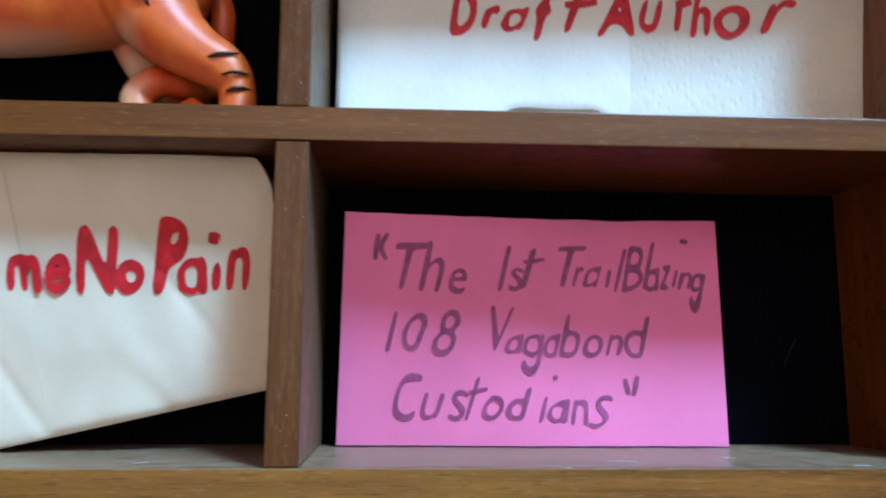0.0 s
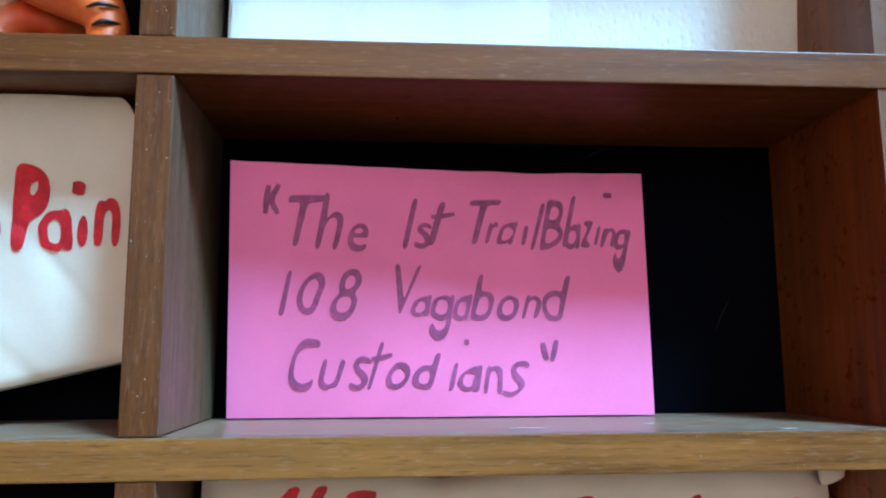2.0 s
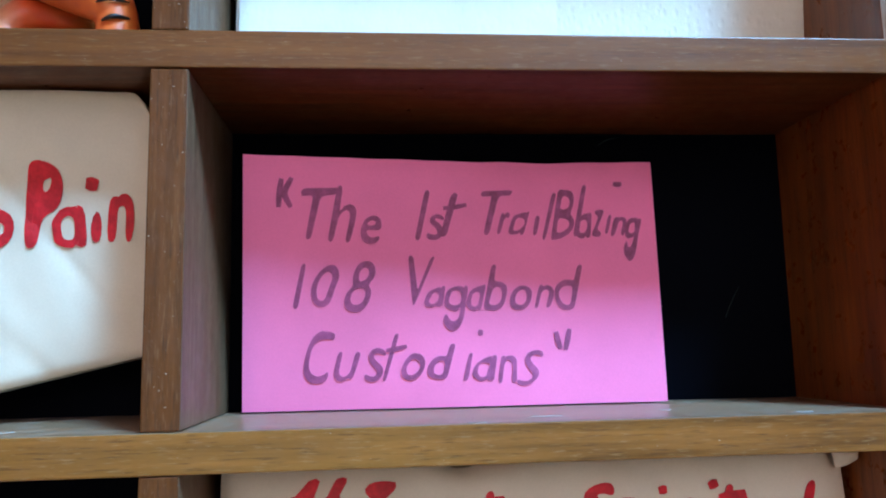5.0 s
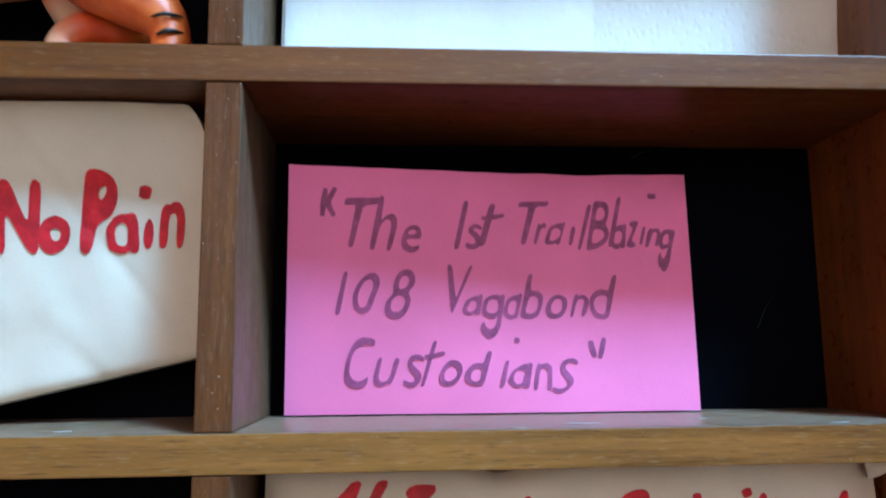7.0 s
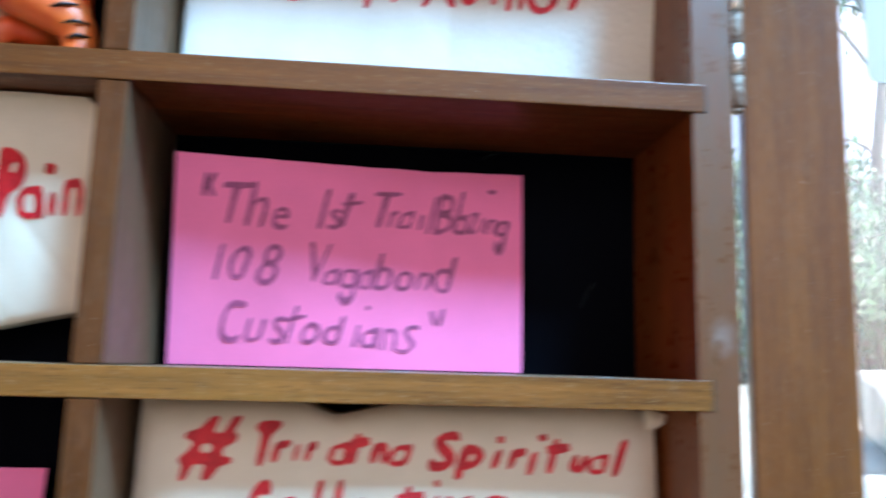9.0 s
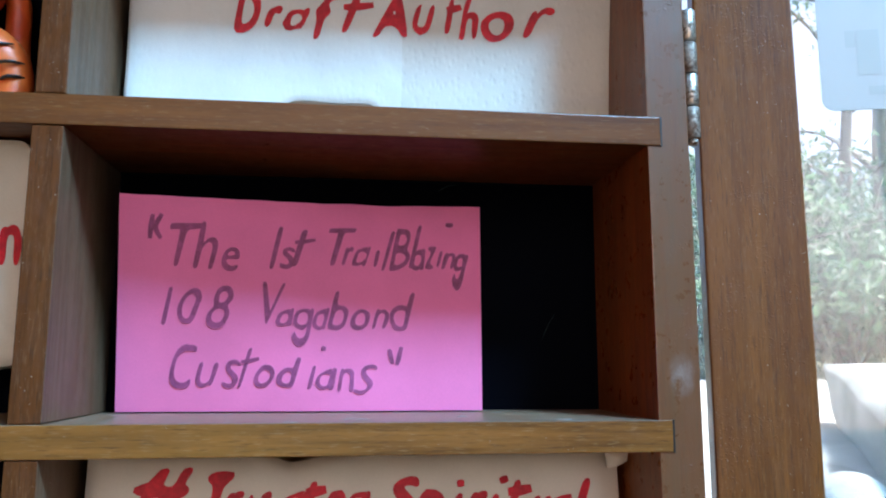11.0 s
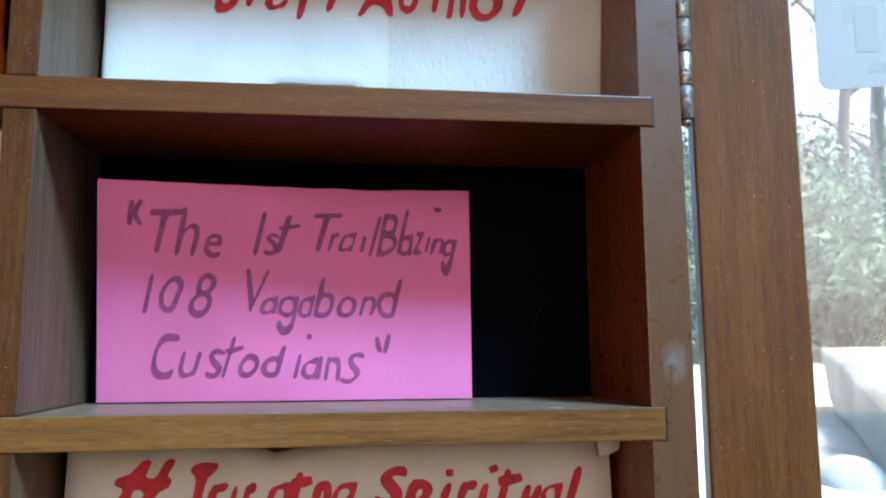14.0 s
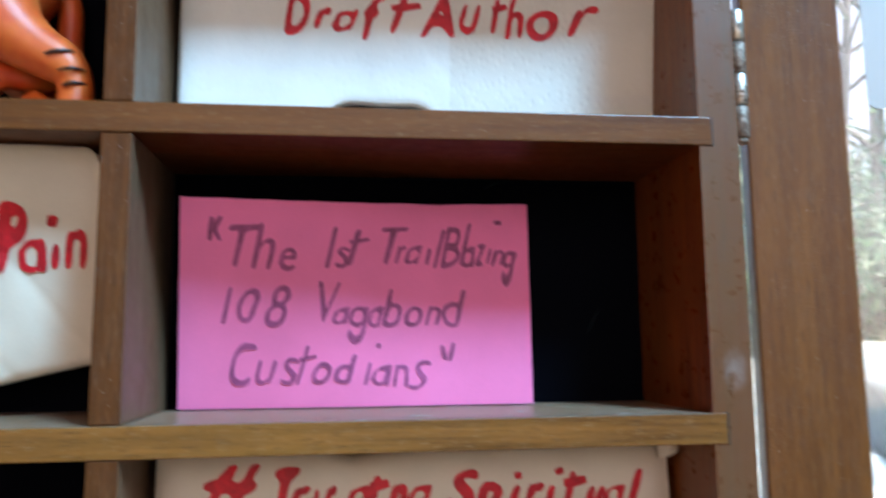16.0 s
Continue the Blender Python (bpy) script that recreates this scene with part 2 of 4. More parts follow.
def wood(name, axis, dark=(0.040, 0.0065, 0.0016), light=(0.190, 0.041, 0.0052), rough=0.27, dust=0.02, band=(0.130, 0.034, 0.0075), smear=None, toned=0.0, pale=0.0, bead=0.74, fleck=0.28, gloss=0.18, front_light=(0.140, 0.060, 0.013)):
    """Stained, varnished wood with its grain along axis, scuffed, specked and with dust on its upper faces."""
    m, nt, b = material(name, light, rough, spec=gloss)
    s = [300.0, 300.0, 300.0]
    s[axis] = 14.0
    grain = noise_tex(nt, coords(nt, s), 1.0, 8.0, 0.7)
    s2 = [45.0, 45.0, 45.0]
    s2[axis] = 5.0
    bands = noise_tex(nt, coords(nt, s2), 1.0, 4.0)
    s3 = [1500.0, 1500.0, 1500.0]
    s3[axis] = 120.0
    pores = noise_tex(nt, coords(nt, s3), 1.0, 2.0)
    col = mix(nt, ramp(nt, grain, [(0.30, (0, 0, 0)), (0.70, (1, 1, 1))]), dark, light)
    col = mix(nt, ramp(nt, bands, [(0.35, (0.0, 0.0, 0.0)), (0.7, (0.6, 0.6, 0.6))]), col, band)
    col = mix(nt, ramp(nt, pores, [(0.30, (0.5, 0.5, 0.5)), (0.44, (0, 0, 0))]), col, (0.040, 0.013, 0.006))
    s4 = [1700.0, 1700.0, 1700.0]
    s4[axis] = 190.0
    flecks = noise_tex(nt, coords(nt, s4), 1.0, 3.0, 0.6)
    col = mix(nt, ramp(nt, flecks, [(0.56, (0, 0, 0)), (0.70, (fleck, fleck, fleck))]), col, (0.36, 0.22, 0.11))
    plain = coords(nt, (1, 1, 1))
    film = noise_tex(nt, plain, 170.0, 6.0, 0.7)
    col = mix(nt, ramp(nt, film, [(0.45, (0, 0, 0)), (0.75, (dust, dust, dust))]), col, (0.36, 0.31, 0.27))
    specks = noise_tex(nt, plain, 1300.0, 2.0, 0.5)
    col = mix(nt, ramp(nt, specks, [(0.725, (0, 0, 0)), (0.79, (0.6, 0.6, 0.6))]), col, (0.62, 0.58, 0.52))
    geo, sp = nt.nodes.new("ShaderNodeNewGeometry"), nt.nodes.new("ShaderNodeSeparateXYZ")
    nt.links.new(geo.outputs["Normal"], sp.inputs[0])
    settled = ramp(nt, sp.outputs["Z"], [(0.6, (0, 0, 0)), (0.95, (0.48, 0.48, 0.48))])
    thick = ramp(nt, film, [(0.38, (0.2, 0.2, 0.2)), (0.62, (1, 1, 1))])
    col = mix(nt, mix(nt, 1.0, settled, thick, "MULTIPLY"), col, (0.38, 0.33, 0.28))
    # faces towards -Y recoloured: how light strikes the fronts is painted in
    if toned:
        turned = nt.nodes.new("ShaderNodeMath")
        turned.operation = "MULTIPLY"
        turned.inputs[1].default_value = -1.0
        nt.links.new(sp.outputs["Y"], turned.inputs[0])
        front = ramp(nt, turned.outputs[0], [(0.6, (0, 0, 0)), (0.9, (toned, toned, toned))])
        col = mix(nt, mix(nt, 1.0, front, ramp(nt, grain, [(0.30, (0.35, 0.35, 0.35)), (0.62, (1, 1, 1))]), "MULTIPLY"), col, front_light)
    # +X faces paled in streaks: grazing sheen put into the colour
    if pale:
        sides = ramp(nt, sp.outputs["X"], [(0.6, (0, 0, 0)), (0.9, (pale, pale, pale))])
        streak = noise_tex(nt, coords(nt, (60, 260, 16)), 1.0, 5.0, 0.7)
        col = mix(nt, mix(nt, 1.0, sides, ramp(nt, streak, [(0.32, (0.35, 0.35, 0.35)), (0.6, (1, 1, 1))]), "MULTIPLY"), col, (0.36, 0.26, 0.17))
    if smear:
        far = nt.nodes.new("ShaderNodeVectorMath")
        far.operation = "DISTANCE"
        nt.links.new(coords(nt, (1.6, 0.2, 1.0)), far.inputs[0])
        far.inputs[1].default_value = (smear[0] * 1.6, smear[1] * 0.2, smear[2])
        patch = ramp(nt, far.outputs["Value"], [(0.0, (0.55, 0.55, 0.55)), (smear[3], (0, 0, 0))])
        col = mix(nt, mix(nt, 1.0, patch, ramp(nt, noise_tex(nt, coords(nt, (1, 1, 0.6)), 380.0, 5.0, 0.7), [(0.30, (0, 0, 0)), (0.75, (0.8, 0.8, 0.8))]), "MULTIPLY"), col, (0.50, 0.48, 0.46))
    nt.links.new(col, b.inputs["Base Color"])
    nt.links.new(ramp(nt, film, [(0.3, (rough, rough, rough)), (0.75, (0.46, 0.46, 0.46))]), b.inputs["Roughness"])
    lumps = noise_tex(nt, plain, 620.0, 2.0, 0.5)
    beads = noise_tex(nt, plain, 1250.0, 1.0, 0.5)
    where = ramp(nt, noise_tex(nt, plain, 42.0, 3.0), [(0.46, (0, 0, 0)), (0.60, (1, 1, 1))])
    drops = mix(nt, 0.6, ramp(nt, lumps, [(bead - 0.05, (0, 0, 0)), (bead + 0.05, (1, 1, 1))]), ramp(nt, beads, [(bead - 0.05, (0, 0, 0)), (bead + 0.03, (1, 1, 1))]))
    h = mix(nt, 0.55, ramp(nt, grain, [(0.2, (0.30, 0.30, 0.30)), (0.8, (0.70, 0.70, 0.70))]), mix(nt, 1.0, drops, where, "MULTIPLY"))
    bump(nt, b, h, 0.65, 0.0004)
    return m


def paper(name, color, spots=0.35):
    m, nt, b = material(name, color, 0.85, spec=0.25)
    plain = coords(nt, (1, 1, 1))
    blot = noise_tex(nt, plain, 38.0, 4.0)
    col = mix(nt, ramp(nt, blot, [(0.35, (0, 0, 0)), (0.7, (1, 1, 1))]), tuple(c * 0.90 for c in color), color)
    fibre = noise_tex(nt, plain, 1800.0, 3.0)
    col = mix(nt, 0.12, col, ramp(nt, fibre, [(0.3, (0.6, 0.55, 0.48)), (0.7, (1, 1, 1))]), "MULTIPLY")
    nt.links.new(col, b.inputs["Base Color"])
    if spots:
        vo = nt.nodes.new("ShaderNodeTexVoronoi")
        vo.inputs["Scale"].default_value = 420.0
        nt.links.new(coords(nt, (1, 1, 0.6)), vo.inputs["Vector"])
        dots = ramp(nt, vo.outputs["Distance"], [(0.12, (0, 0, 0)), (0.45, (1, 1, 1))])
        bump(nt, b, mix(nt, 0.3, dots, fibre), spots, 0.0005)
    else:
        bump(nt, b, fibre, 0.10, 0.0002)
    return m


def ink(name, color, rough=0.55):
    m, nt, b = material(name, color, rough, spec=0.3)
    blot = noise_tex(nt, coords(nt, (1, 1, 1)), 230.0, 4.0, 0.7)
    nt.links.new(mix(nt, ramp(nt, blot, [(0.35, (0, 0, 0)), (0.7, (1, 1, 1))]), tuple(c * 0.72 for c in color), tuple(min(1, c * 1.35) for c in color)), b.inputs["Base Color"])
    return m


WOOD_X, WOOD_Y, WOOD_Z = wood("wood_along_x", 0, (0.040, 0.0068, 0.0015), (0.190, 0.042, 0.0058), toned=0.45, fleck=0.25, gloss=0.24), wood("wood_along_y", 1), wood("wood_along_z", 2)
GOLD_WOOD = wood("golden_wood", 0, (0.085, 0.030, 0.0070), (0.285, 0.106, 0.0220), band=(0.250, 0.108, 0.0180), fleck=0.30)
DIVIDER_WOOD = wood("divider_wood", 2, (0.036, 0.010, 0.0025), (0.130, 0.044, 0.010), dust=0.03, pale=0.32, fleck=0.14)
# brighter base than the other boards: warm bounce on the inner face painted in
SIDE_WOOD = wood("side_wood", 2, (0.095, 0.017, 0.0030), (0.360, 0.085, 0.0110), smear=(0.1880, 0.0, 0.1195, 0.0075), rough=0.22, toned=0.9, bead=0.70, fleck=0.12, gloss=0.5, front_light=(0.105, 0.050, 0.022))
DOOR_WOOD = wood("door_wood", 2, (0.080, 0.024, 0.004), (0.200, 0.068, 0.010), 0.30, 0.03, bead=0.68, fleck=0.12, gloss=0.3)
DOOR_RAIL = wood("door_rail_wood", 0, (0.080, 0.024, 0.004), (0.200, 0.068, 0.010), 0.30, 0.03, bead=0.68, fleck=0.12, gloss=0.3)
TOWEL = paper("paper_towel", (0.70, 0.655, 0.58))
TISSUE = paper("smooth_paper", (0.70, 0.615, 0.485), 0.0)
CARD = paper("pink_card", (0.86, 0.200, 0.400), 0.0)
# smoother flap paper; brightness from its angle to the light is painted in
TOWEL_TOP = paper("smooth_paper_towel", (0.76, 0.73, 0.67), 0.12)
RED_INK = ink("red_marker", (0.52, 0.012, 0.022))
NOTE_INK = ink("dark_marker", (0.30, 0.062, 0.160))
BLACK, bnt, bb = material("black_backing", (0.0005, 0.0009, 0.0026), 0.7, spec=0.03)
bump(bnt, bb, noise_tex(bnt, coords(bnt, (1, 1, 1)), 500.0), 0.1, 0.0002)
STRIPE, _, _ = material("black_paint", (0.012, 0.010, 0.010), 0.4)
STEEL, snt, sb = material("worn_steel", (0.55, 0.52, 0.47), 0.32, 1.0)
rust = noise_tex(snt, coords(snt, (1, 1, 1)), 420.0, 5.0, 0.7)
snt.links.new(mix(snt, ramp(snt, rust, [(0.48, (0, 0, 0)), (0.62, (1, 1, 1))]), (0.62, 0.58, 0.52), (0.13, 0.07, 0.04)), sb.inputs["Base Color"])
snt.links.new(ramp(snt, rust, [(0.45, (0.28, 0.28, 0.28)), (0.65, (0.8, 0.8, 0.8))]), sb.inputs["Roughness"])
bump(snt, sb, rust, 0.4, 0.0004)
RUSTED, rnt, rb = material("rusted_steel", (0.16, 0.09, 0.06), 0.6, 0.6)
rnt.links.new(mix(rnt, ramp(rnt, noise_tex(rnt, coords(rnt, (1, 1, 1)), 500.0, 5.0, 0.7), [(0.4, (0, 0, 0)), (0.62, (1, 1, 1))]), (0.10, 0.055, 0.035), (0.38, 0.31, 0.25)), rb.inputs["Base Color"])
GLASS, _, gb = material("clear_glass", (1, 1, 1), 0.0)
gb.inputs["Transmission Weight"].default_value, gb.inputs["IOR"].default_value = 1.0, 1.45
PANE = bpy.data.materials.new("hazy_glass")
PANE.use_nodes = True
pn = PANE.node_tree
pbs = pn.nodes["Principled BSDF"]
pbs.inputs["Transmission Weight"].default_value, pbs.inputs["Roughness"].default_value = 1.0, 0.0
trl, mxs = pn.nodes.new("ShaderNodeBsdfTranslucent"), pn.nodes.new("ShaderNodeMixShader")
trl.inputs["Color"].default_value = (0.74, 0.83, 0.82, 1)
pn.links.new(ramp(pn, noise_tex(pn, coords(pn, (1, 1, 1)), 12.0, 6.0), [(0.3, (0.04, 0.04, 0.04)), (0.7, (0.10, 0.10, 0.10))]), mxs.inputs[0])
pn.links.new(pbs.outputs[0], mxs.inputs[1])
pn.links.new(trl.outputs[0], mxs.inputs[2])
pn.links.new(mxs.outputs[0], pn.nodes["Material Output"].inputs["Surface"])
STICKER, _, _ = material("sticker_paper", (0.50, 0.47, 0.44), 0.5)
STICKER_MARK, _, _ = material("sticker_print", (0.45, 0.435, 0.40), 0.5)
FLUFF, _, _ = material("fluff", (0.40, 0.38, 0.36), 0.9)
LINT, _, _ = material("lint", (0.022, 0.042, 0.036), 0.9)
PLASTER, pnt, pb = material("plaster", (0.22, 0.15, 0.10), 0.9)
pnt.links.new(mix(pnt, noise_tex(pnt, coords(pnt, (1, 1, 1)), 9.0), (0.19, 0.13, 0.085), (0.24, 0.17, 0.11)), pb.inputs["Base Color"])
FLOOR, fnt, fb = material("floor_boards", (0.22, 0.12, 0.06), 0.5)
fnt.links.new(mix(fnt, noise_tex(fnt, coords(fnt, (2, 40, 2)), 1.0), (0.07, 0.035, 0.018), (0.13, 0.07, 0.038)), fb.inputs["Base Color"])

TIGER, tnt, tb = material("orange_rubber", (0.80, 0.24, 0.045), 0.42)
tco = tnt.nodes.new("ShaderNodeTexCoord")
sep = tnt.nodes.new("ShaderNodeSeparateXYZ")
tnt.links.new(tco.outputs["Object"], sep.inputs[0])
mot = noise_tex(tnt, coords(tnt, (1, 1, 1)), 70.0, 4.0)
hue = mix(tnt, ramp(tnt, mot, [(0.35, (0, 0, 0)), (0.68, (1, 1, 1))]), (0.60, 0.075, 0.015), (0.80, 0.19, 0.030))
tm = tnt.nodes.new("ShaderNodeMath")
tm.operation = "MULTIPLY_ADD"
tnt.links.new(mot, tm.inputs[0])
tm.inputs[1].default_value = 0.010
tnt.links.new(sep.outputs["Z"], tm.inputs[2])
tr = tnt.nodes.new("ShaderNodeMapRange")
tnt.links.new(tm.outputs[0], tr.inputs["Value"])
tr.inputs["From Min"].default_value, tr.inputs["From Max"].default_value = 0.026, 0.040
xr = tnt.nodes.new("ShaderNodeMapRange")
tnt.links.new(sep.outputs["X"], xr.inputs["Value"])
xr.inputs["From Min"].default_value, xr.inputs["From Max"].default_value = -0.070, -0.052
mx = tnt.nodes.new("ShaderNodeMath")
mx.operation = "MAXIMUM"
tnt.links.new(tr.outputs[0], mx.inputs[0])
tnt.links.new(xr.outputs[0], mx.inputs[1])
tnt.links.new(mix(tnt, mx.outputs[0], (0.72, 0.62, 0.42), hue), tb.inputs["Base Color"])
bump(tnt, tb, noise_tex(tnt, coords(tnt, (1, 1, 1)), 600.0), 0.25, 0.0003)

STONE, stn, stb = material("pale_stone", (0.42, 0.42, 0.40), 0.85)
sv = coords(stn, (1, 1, 1))
stn.links.new(mix(stn, ramp(stn, noise_tex(stn, sv, 7.0, 8.0, 0.7), [(0.38, (0, 0, 0)), (0.66, (1, 1, 1))]), (0.15, 0.165, 0.165), (0.38, 0.40, 0.39)), stb.inputs["Base Color"])
bump(stn, stb, noise_tex(stn, sv, 40.0, 6.0, 0.7), 0.6, 0.01)
SOIL, son, sob = material("leaf_litter", (0.14, 0.12, 0.07), 0.95)
ov = coords(son, (1, 1, 1))
son.links.new(mix(son, ramp(son, noise_tex(son, ov, 14.0, 8.0, 0.75), [(0.4, (0, 0, 0)), (0.62, (1, 1, 1))]), (0.05, 0.08, 0.04), (0.17, 0.17, 0.11)), sob.inputs["Base Color"])
bump(son, sob, noise_tex(son, ov, 30.0, 8.0, 0.7), 0.8, 0.03)
LEAF, lnt, lb = material("leaves", (0.09, 0.13, 0.07), 0.6)
oi = lnt.nodes.new("ShaderNodeNewGeometry")
lnt.links.new(ramp(lnt, oi.outputs["Random Per Island"], [(0.0, (0.015, 0.045, 0.025)), (0.45, (0.06, 0.13, 0.075)), (0.8, (0.16, 0.26, 0.16)), (1.0, (0.42, 0.52, 0.40))]), lb.inputs["Base Color"])
ltr, lmx = lnt.nodes.new("ShaderNodeBsdfTranslucent"), lnt.nodes.new("ShaderNodeMixShader")
lmx.inputs[0].default_value = 0.5
lnt.links.new(lb.inputs["Base Color"].links[0].from_socket, ltr.inputs["Color"])
lnt.links.new(lb.outputs[0], lmx.inputs[1])
lnt.links.new(ltr.outputs[0], lmx.inputs[2])
lnt.links.new(lmx.outputs[0], lnt.nodes["Material Output"].inputs["Surface"])
BARK, knt, kb = material("bark", (0.12, 0.10, 0.08), 0.95)
knt.links.new(mix(knt, noise_tex(knt, coords(knt, (30, 30, 6)), 1.0, 6.0), (0.06, 0.055, 0.045), (0.20, 0.18, 0.15)), kb.inputs["Base Color"])
STRAW, _, _ = material("dry_stems", (0.19, 0.20, 0.14), 0.9)


# ---- ground, one sheet to the horizon ----
def rise(x, y):
    """Height of the garden: a bank that climbs away behind the window."""
    if y < 0.34:
        return 0.0
    near = 0.17 + 0.085 * min(y, 2.6)
    far = max(0.0, min(y, 9.0) - 2.6) * 0.10
    fade = 1.0 if y < 14 else max(0.0, 1 - (y - 14) / 60)
    side = max(0.0, 1 - max(0.0, abs(x - 2) - 8) / 40)
    n = noise.noise(Vector((x * 0.9, y * 0.9, 0.3))) * 0.05 * min(1.0, y / 3) if y < 40 else 0.0
    return (near + far + n) * fade * side


def line(lo, hi, step, far):
    out = [lo + step * i for i in range(int((hi - lo) / step) + 1)]
    return sorted([lo - f for f in far] + out + [out[-1] + f for f in far])


xs = line(-4.0, 9.0, 0.25, (3, 8, 20, 60, 200, 600, 2000))
ys = sorted(line(-4.0, -0.2, 0.95, ())[:] + [-2000, -600, -200, -60, -20, -8] + [0.30, 0.335, 0.345] + [0.45 + 0.2 * i for i in range(50)] + [11.5, 14, 20, 35, 60, 120, 300, 800, 2000])
bm = bmesh.new()
grid = [[bm.verts.new((x, y, rise(x, y))) for x in xs] for y in ys]
for r, q in zip(grid, grid[1:]):
    for a, b2, c, d in zip(r, r[1:], q[1:], q):
        bm.faces.new((a, b2, c, d))
tagged(part("ground", bm, SOIL, None, smooth=True), "garden bank of soil and leaf litter", "ground", kind="structure")

# ---- room ----
X0, X1, Y0, Y1, H = -1.5, 2.0, -2.4, 0.15, 2.36
WIN = (-0.5, 1.35, 0.344, 1.75)


def wall(name, lo, hi, mat=None, label="plain warm plaster wall"):
    return tagged(part(name, box(lo, hi, 0), mat or PLASTER, None), label, "wall", kind="structure")


wall("floor", (X0 - 0.15, Y0 - 0.15, 0.004), (X1 + 0.15, Y1, 0.03), FLOOR, "brown boarded floor")
wall("wall_west", (X0 - 0.15, Y0, 0.03), (X0, Y1, H))
wall("wall_east", (X1, Y0, 0.03), (X1 + 0.15, Y1, H))
bm = bmesh.new()
for lo, hi in (((X0 - 0.15, Y0 - 0.15, 0.03), (WARM[0], Y0, H)), ((WARM[1], Y0 - 0.15, 0.03), (HIGH[0], Y0, H)), ((HIGH[1], Y0 - 0.15, 0.03), (X1 + 0.15, Y0, H)),
               ((WARM[0], Y0 - 0.15, 0.03), (WARM[1], Y0, WARM[2])), ((WARM[0], Y0 - 0.15, WARM[3]), (WARM[1], Y0, H)),
               ((HIGH[0], Y0 - 0.15, 0.03), (HIGH[1], Y0, HIGH[2])), ((HIGH[0], Y0 - 0.15, HIGH[3]), (HIGH[1], Y0, H))):
    add_box(bm, lo, hi, 0)
tagged(part("wall_south", bm, PLASTER, None), "plaster wall with a high window and an opening for an added lamp", "wall", kind="structure")
bm = bmesh.new()
for lo, hi in (((X0 - 0.15, Y1, 0.004), (X1 + 0.15, Y1 + 0.15, WIN[2] - 0.034)), ((X0 - 0.15, Y1, WIN[2] - 0.034), (WIN[0], Y1 + 0.15, H)),
               ((WIN[1], Y1, WIN[2] - 0.034), (X1 + 0.15, Y1 + 0.15, H)), ((WIN[0], Y1, WIN[3]), (WIN[1], Y1 + 0.15, H))):
    add_box(bm, lo, hi, 0)
tagged(part("wall_north", bm, PLASTER, None), "plaster wall with a wide window opening", "wall", kind="structure")
LX, LY = LIGHT_AT[0], LIGHT_AT[1]
bm = bmesh.new()
for lo, hi in (((X0 - 0.15, Y0 - 0.15, H), (LX - 0.30, Y1 + 0.15, H + 0.12)), ((LX + 0.30, Y0 - 0.15, H), (X1 + 0.15, Y1 + 0.15, H + 0.12)),
               ((LX - 0.30, Y0 - 0.15, H), (LX + 0.30, LY - 0.33, H + 0.12)), ((LX - 0.30, LY + 0.33, H), (LX + 0.30, Y1 + 0.15, H + 0.12))):
    add_box(bm, lo, hi, 0)
tagged(part("ceiling", bm, PLASTER, None), "plain plaster ceiling with a rooflight opening", "ceiling", kind="structure")
tagged(part("window_sill", box((WIN[0], -0.06, WIN[2] - 0.034), (WIN[1], Y1 + 0.15, WIN[2]), 0.003), WOOD_X, None), "deep wooden window sill", "sill", kind="structure")
pane = tagged(part("window_1", box((WIN[0], 0.205, WIN[2]), (WIN[1], 0.209, WIN[3]), 0), PANE, None), "hazy clear window pane", "window", kind="structure")
pane.visible_shadow = False

# ---- cabinet ----
DEPTH = 0.058
XL, XR = -0.189, 0.180     # inner faces of the side panels
SIDE = 0.0140
BASE = Z - ROW - T
MIDTOP = Z + 2 * ROW
TOP = MIDTOP + ROW
cabinet = empty("display_cabinet", (0, 0, BASE), "open brown wooden pigeonhole cabinet with black back, on window sill", "cabinet")


def loc(v):
    return (v[0], v[1], v[2] - BASE)


def board(name, lo, hi, mat, bevel=0.0005):
    return part(name, box(loc(lo), loc(hi), bevel), mat, cabinet)


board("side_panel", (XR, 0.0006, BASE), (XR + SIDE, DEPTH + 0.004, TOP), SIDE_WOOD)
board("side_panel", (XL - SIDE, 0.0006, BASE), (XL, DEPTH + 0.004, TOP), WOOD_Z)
for k, top in ((-1, Z - ROW), (0, Z), (1, Z + ROW), (1, MIDTOP), (2, TOP)):
    lap = 0.0042 if -1 < k < 2 else 0.0
    bm = bmesh.new()
    add_box(bm, loc((XL + 0.0002, 0.0012, top - T)), loc((XR - 0.0002, DEPTH, top)), 0.0004)
    add_box(bm, loc((XL - lap, 0.0, top - T)), loc((XR + lap, 0.0026, top)), 0.0004)
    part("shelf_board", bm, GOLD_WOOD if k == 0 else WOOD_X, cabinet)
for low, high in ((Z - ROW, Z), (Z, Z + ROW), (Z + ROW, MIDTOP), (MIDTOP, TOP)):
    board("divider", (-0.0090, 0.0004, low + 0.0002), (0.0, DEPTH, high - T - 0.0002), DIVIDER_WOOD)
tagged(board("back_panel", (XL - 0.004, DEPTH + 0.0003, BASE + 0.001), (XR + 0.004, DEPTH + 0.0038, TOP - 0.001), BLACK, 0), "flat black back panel")
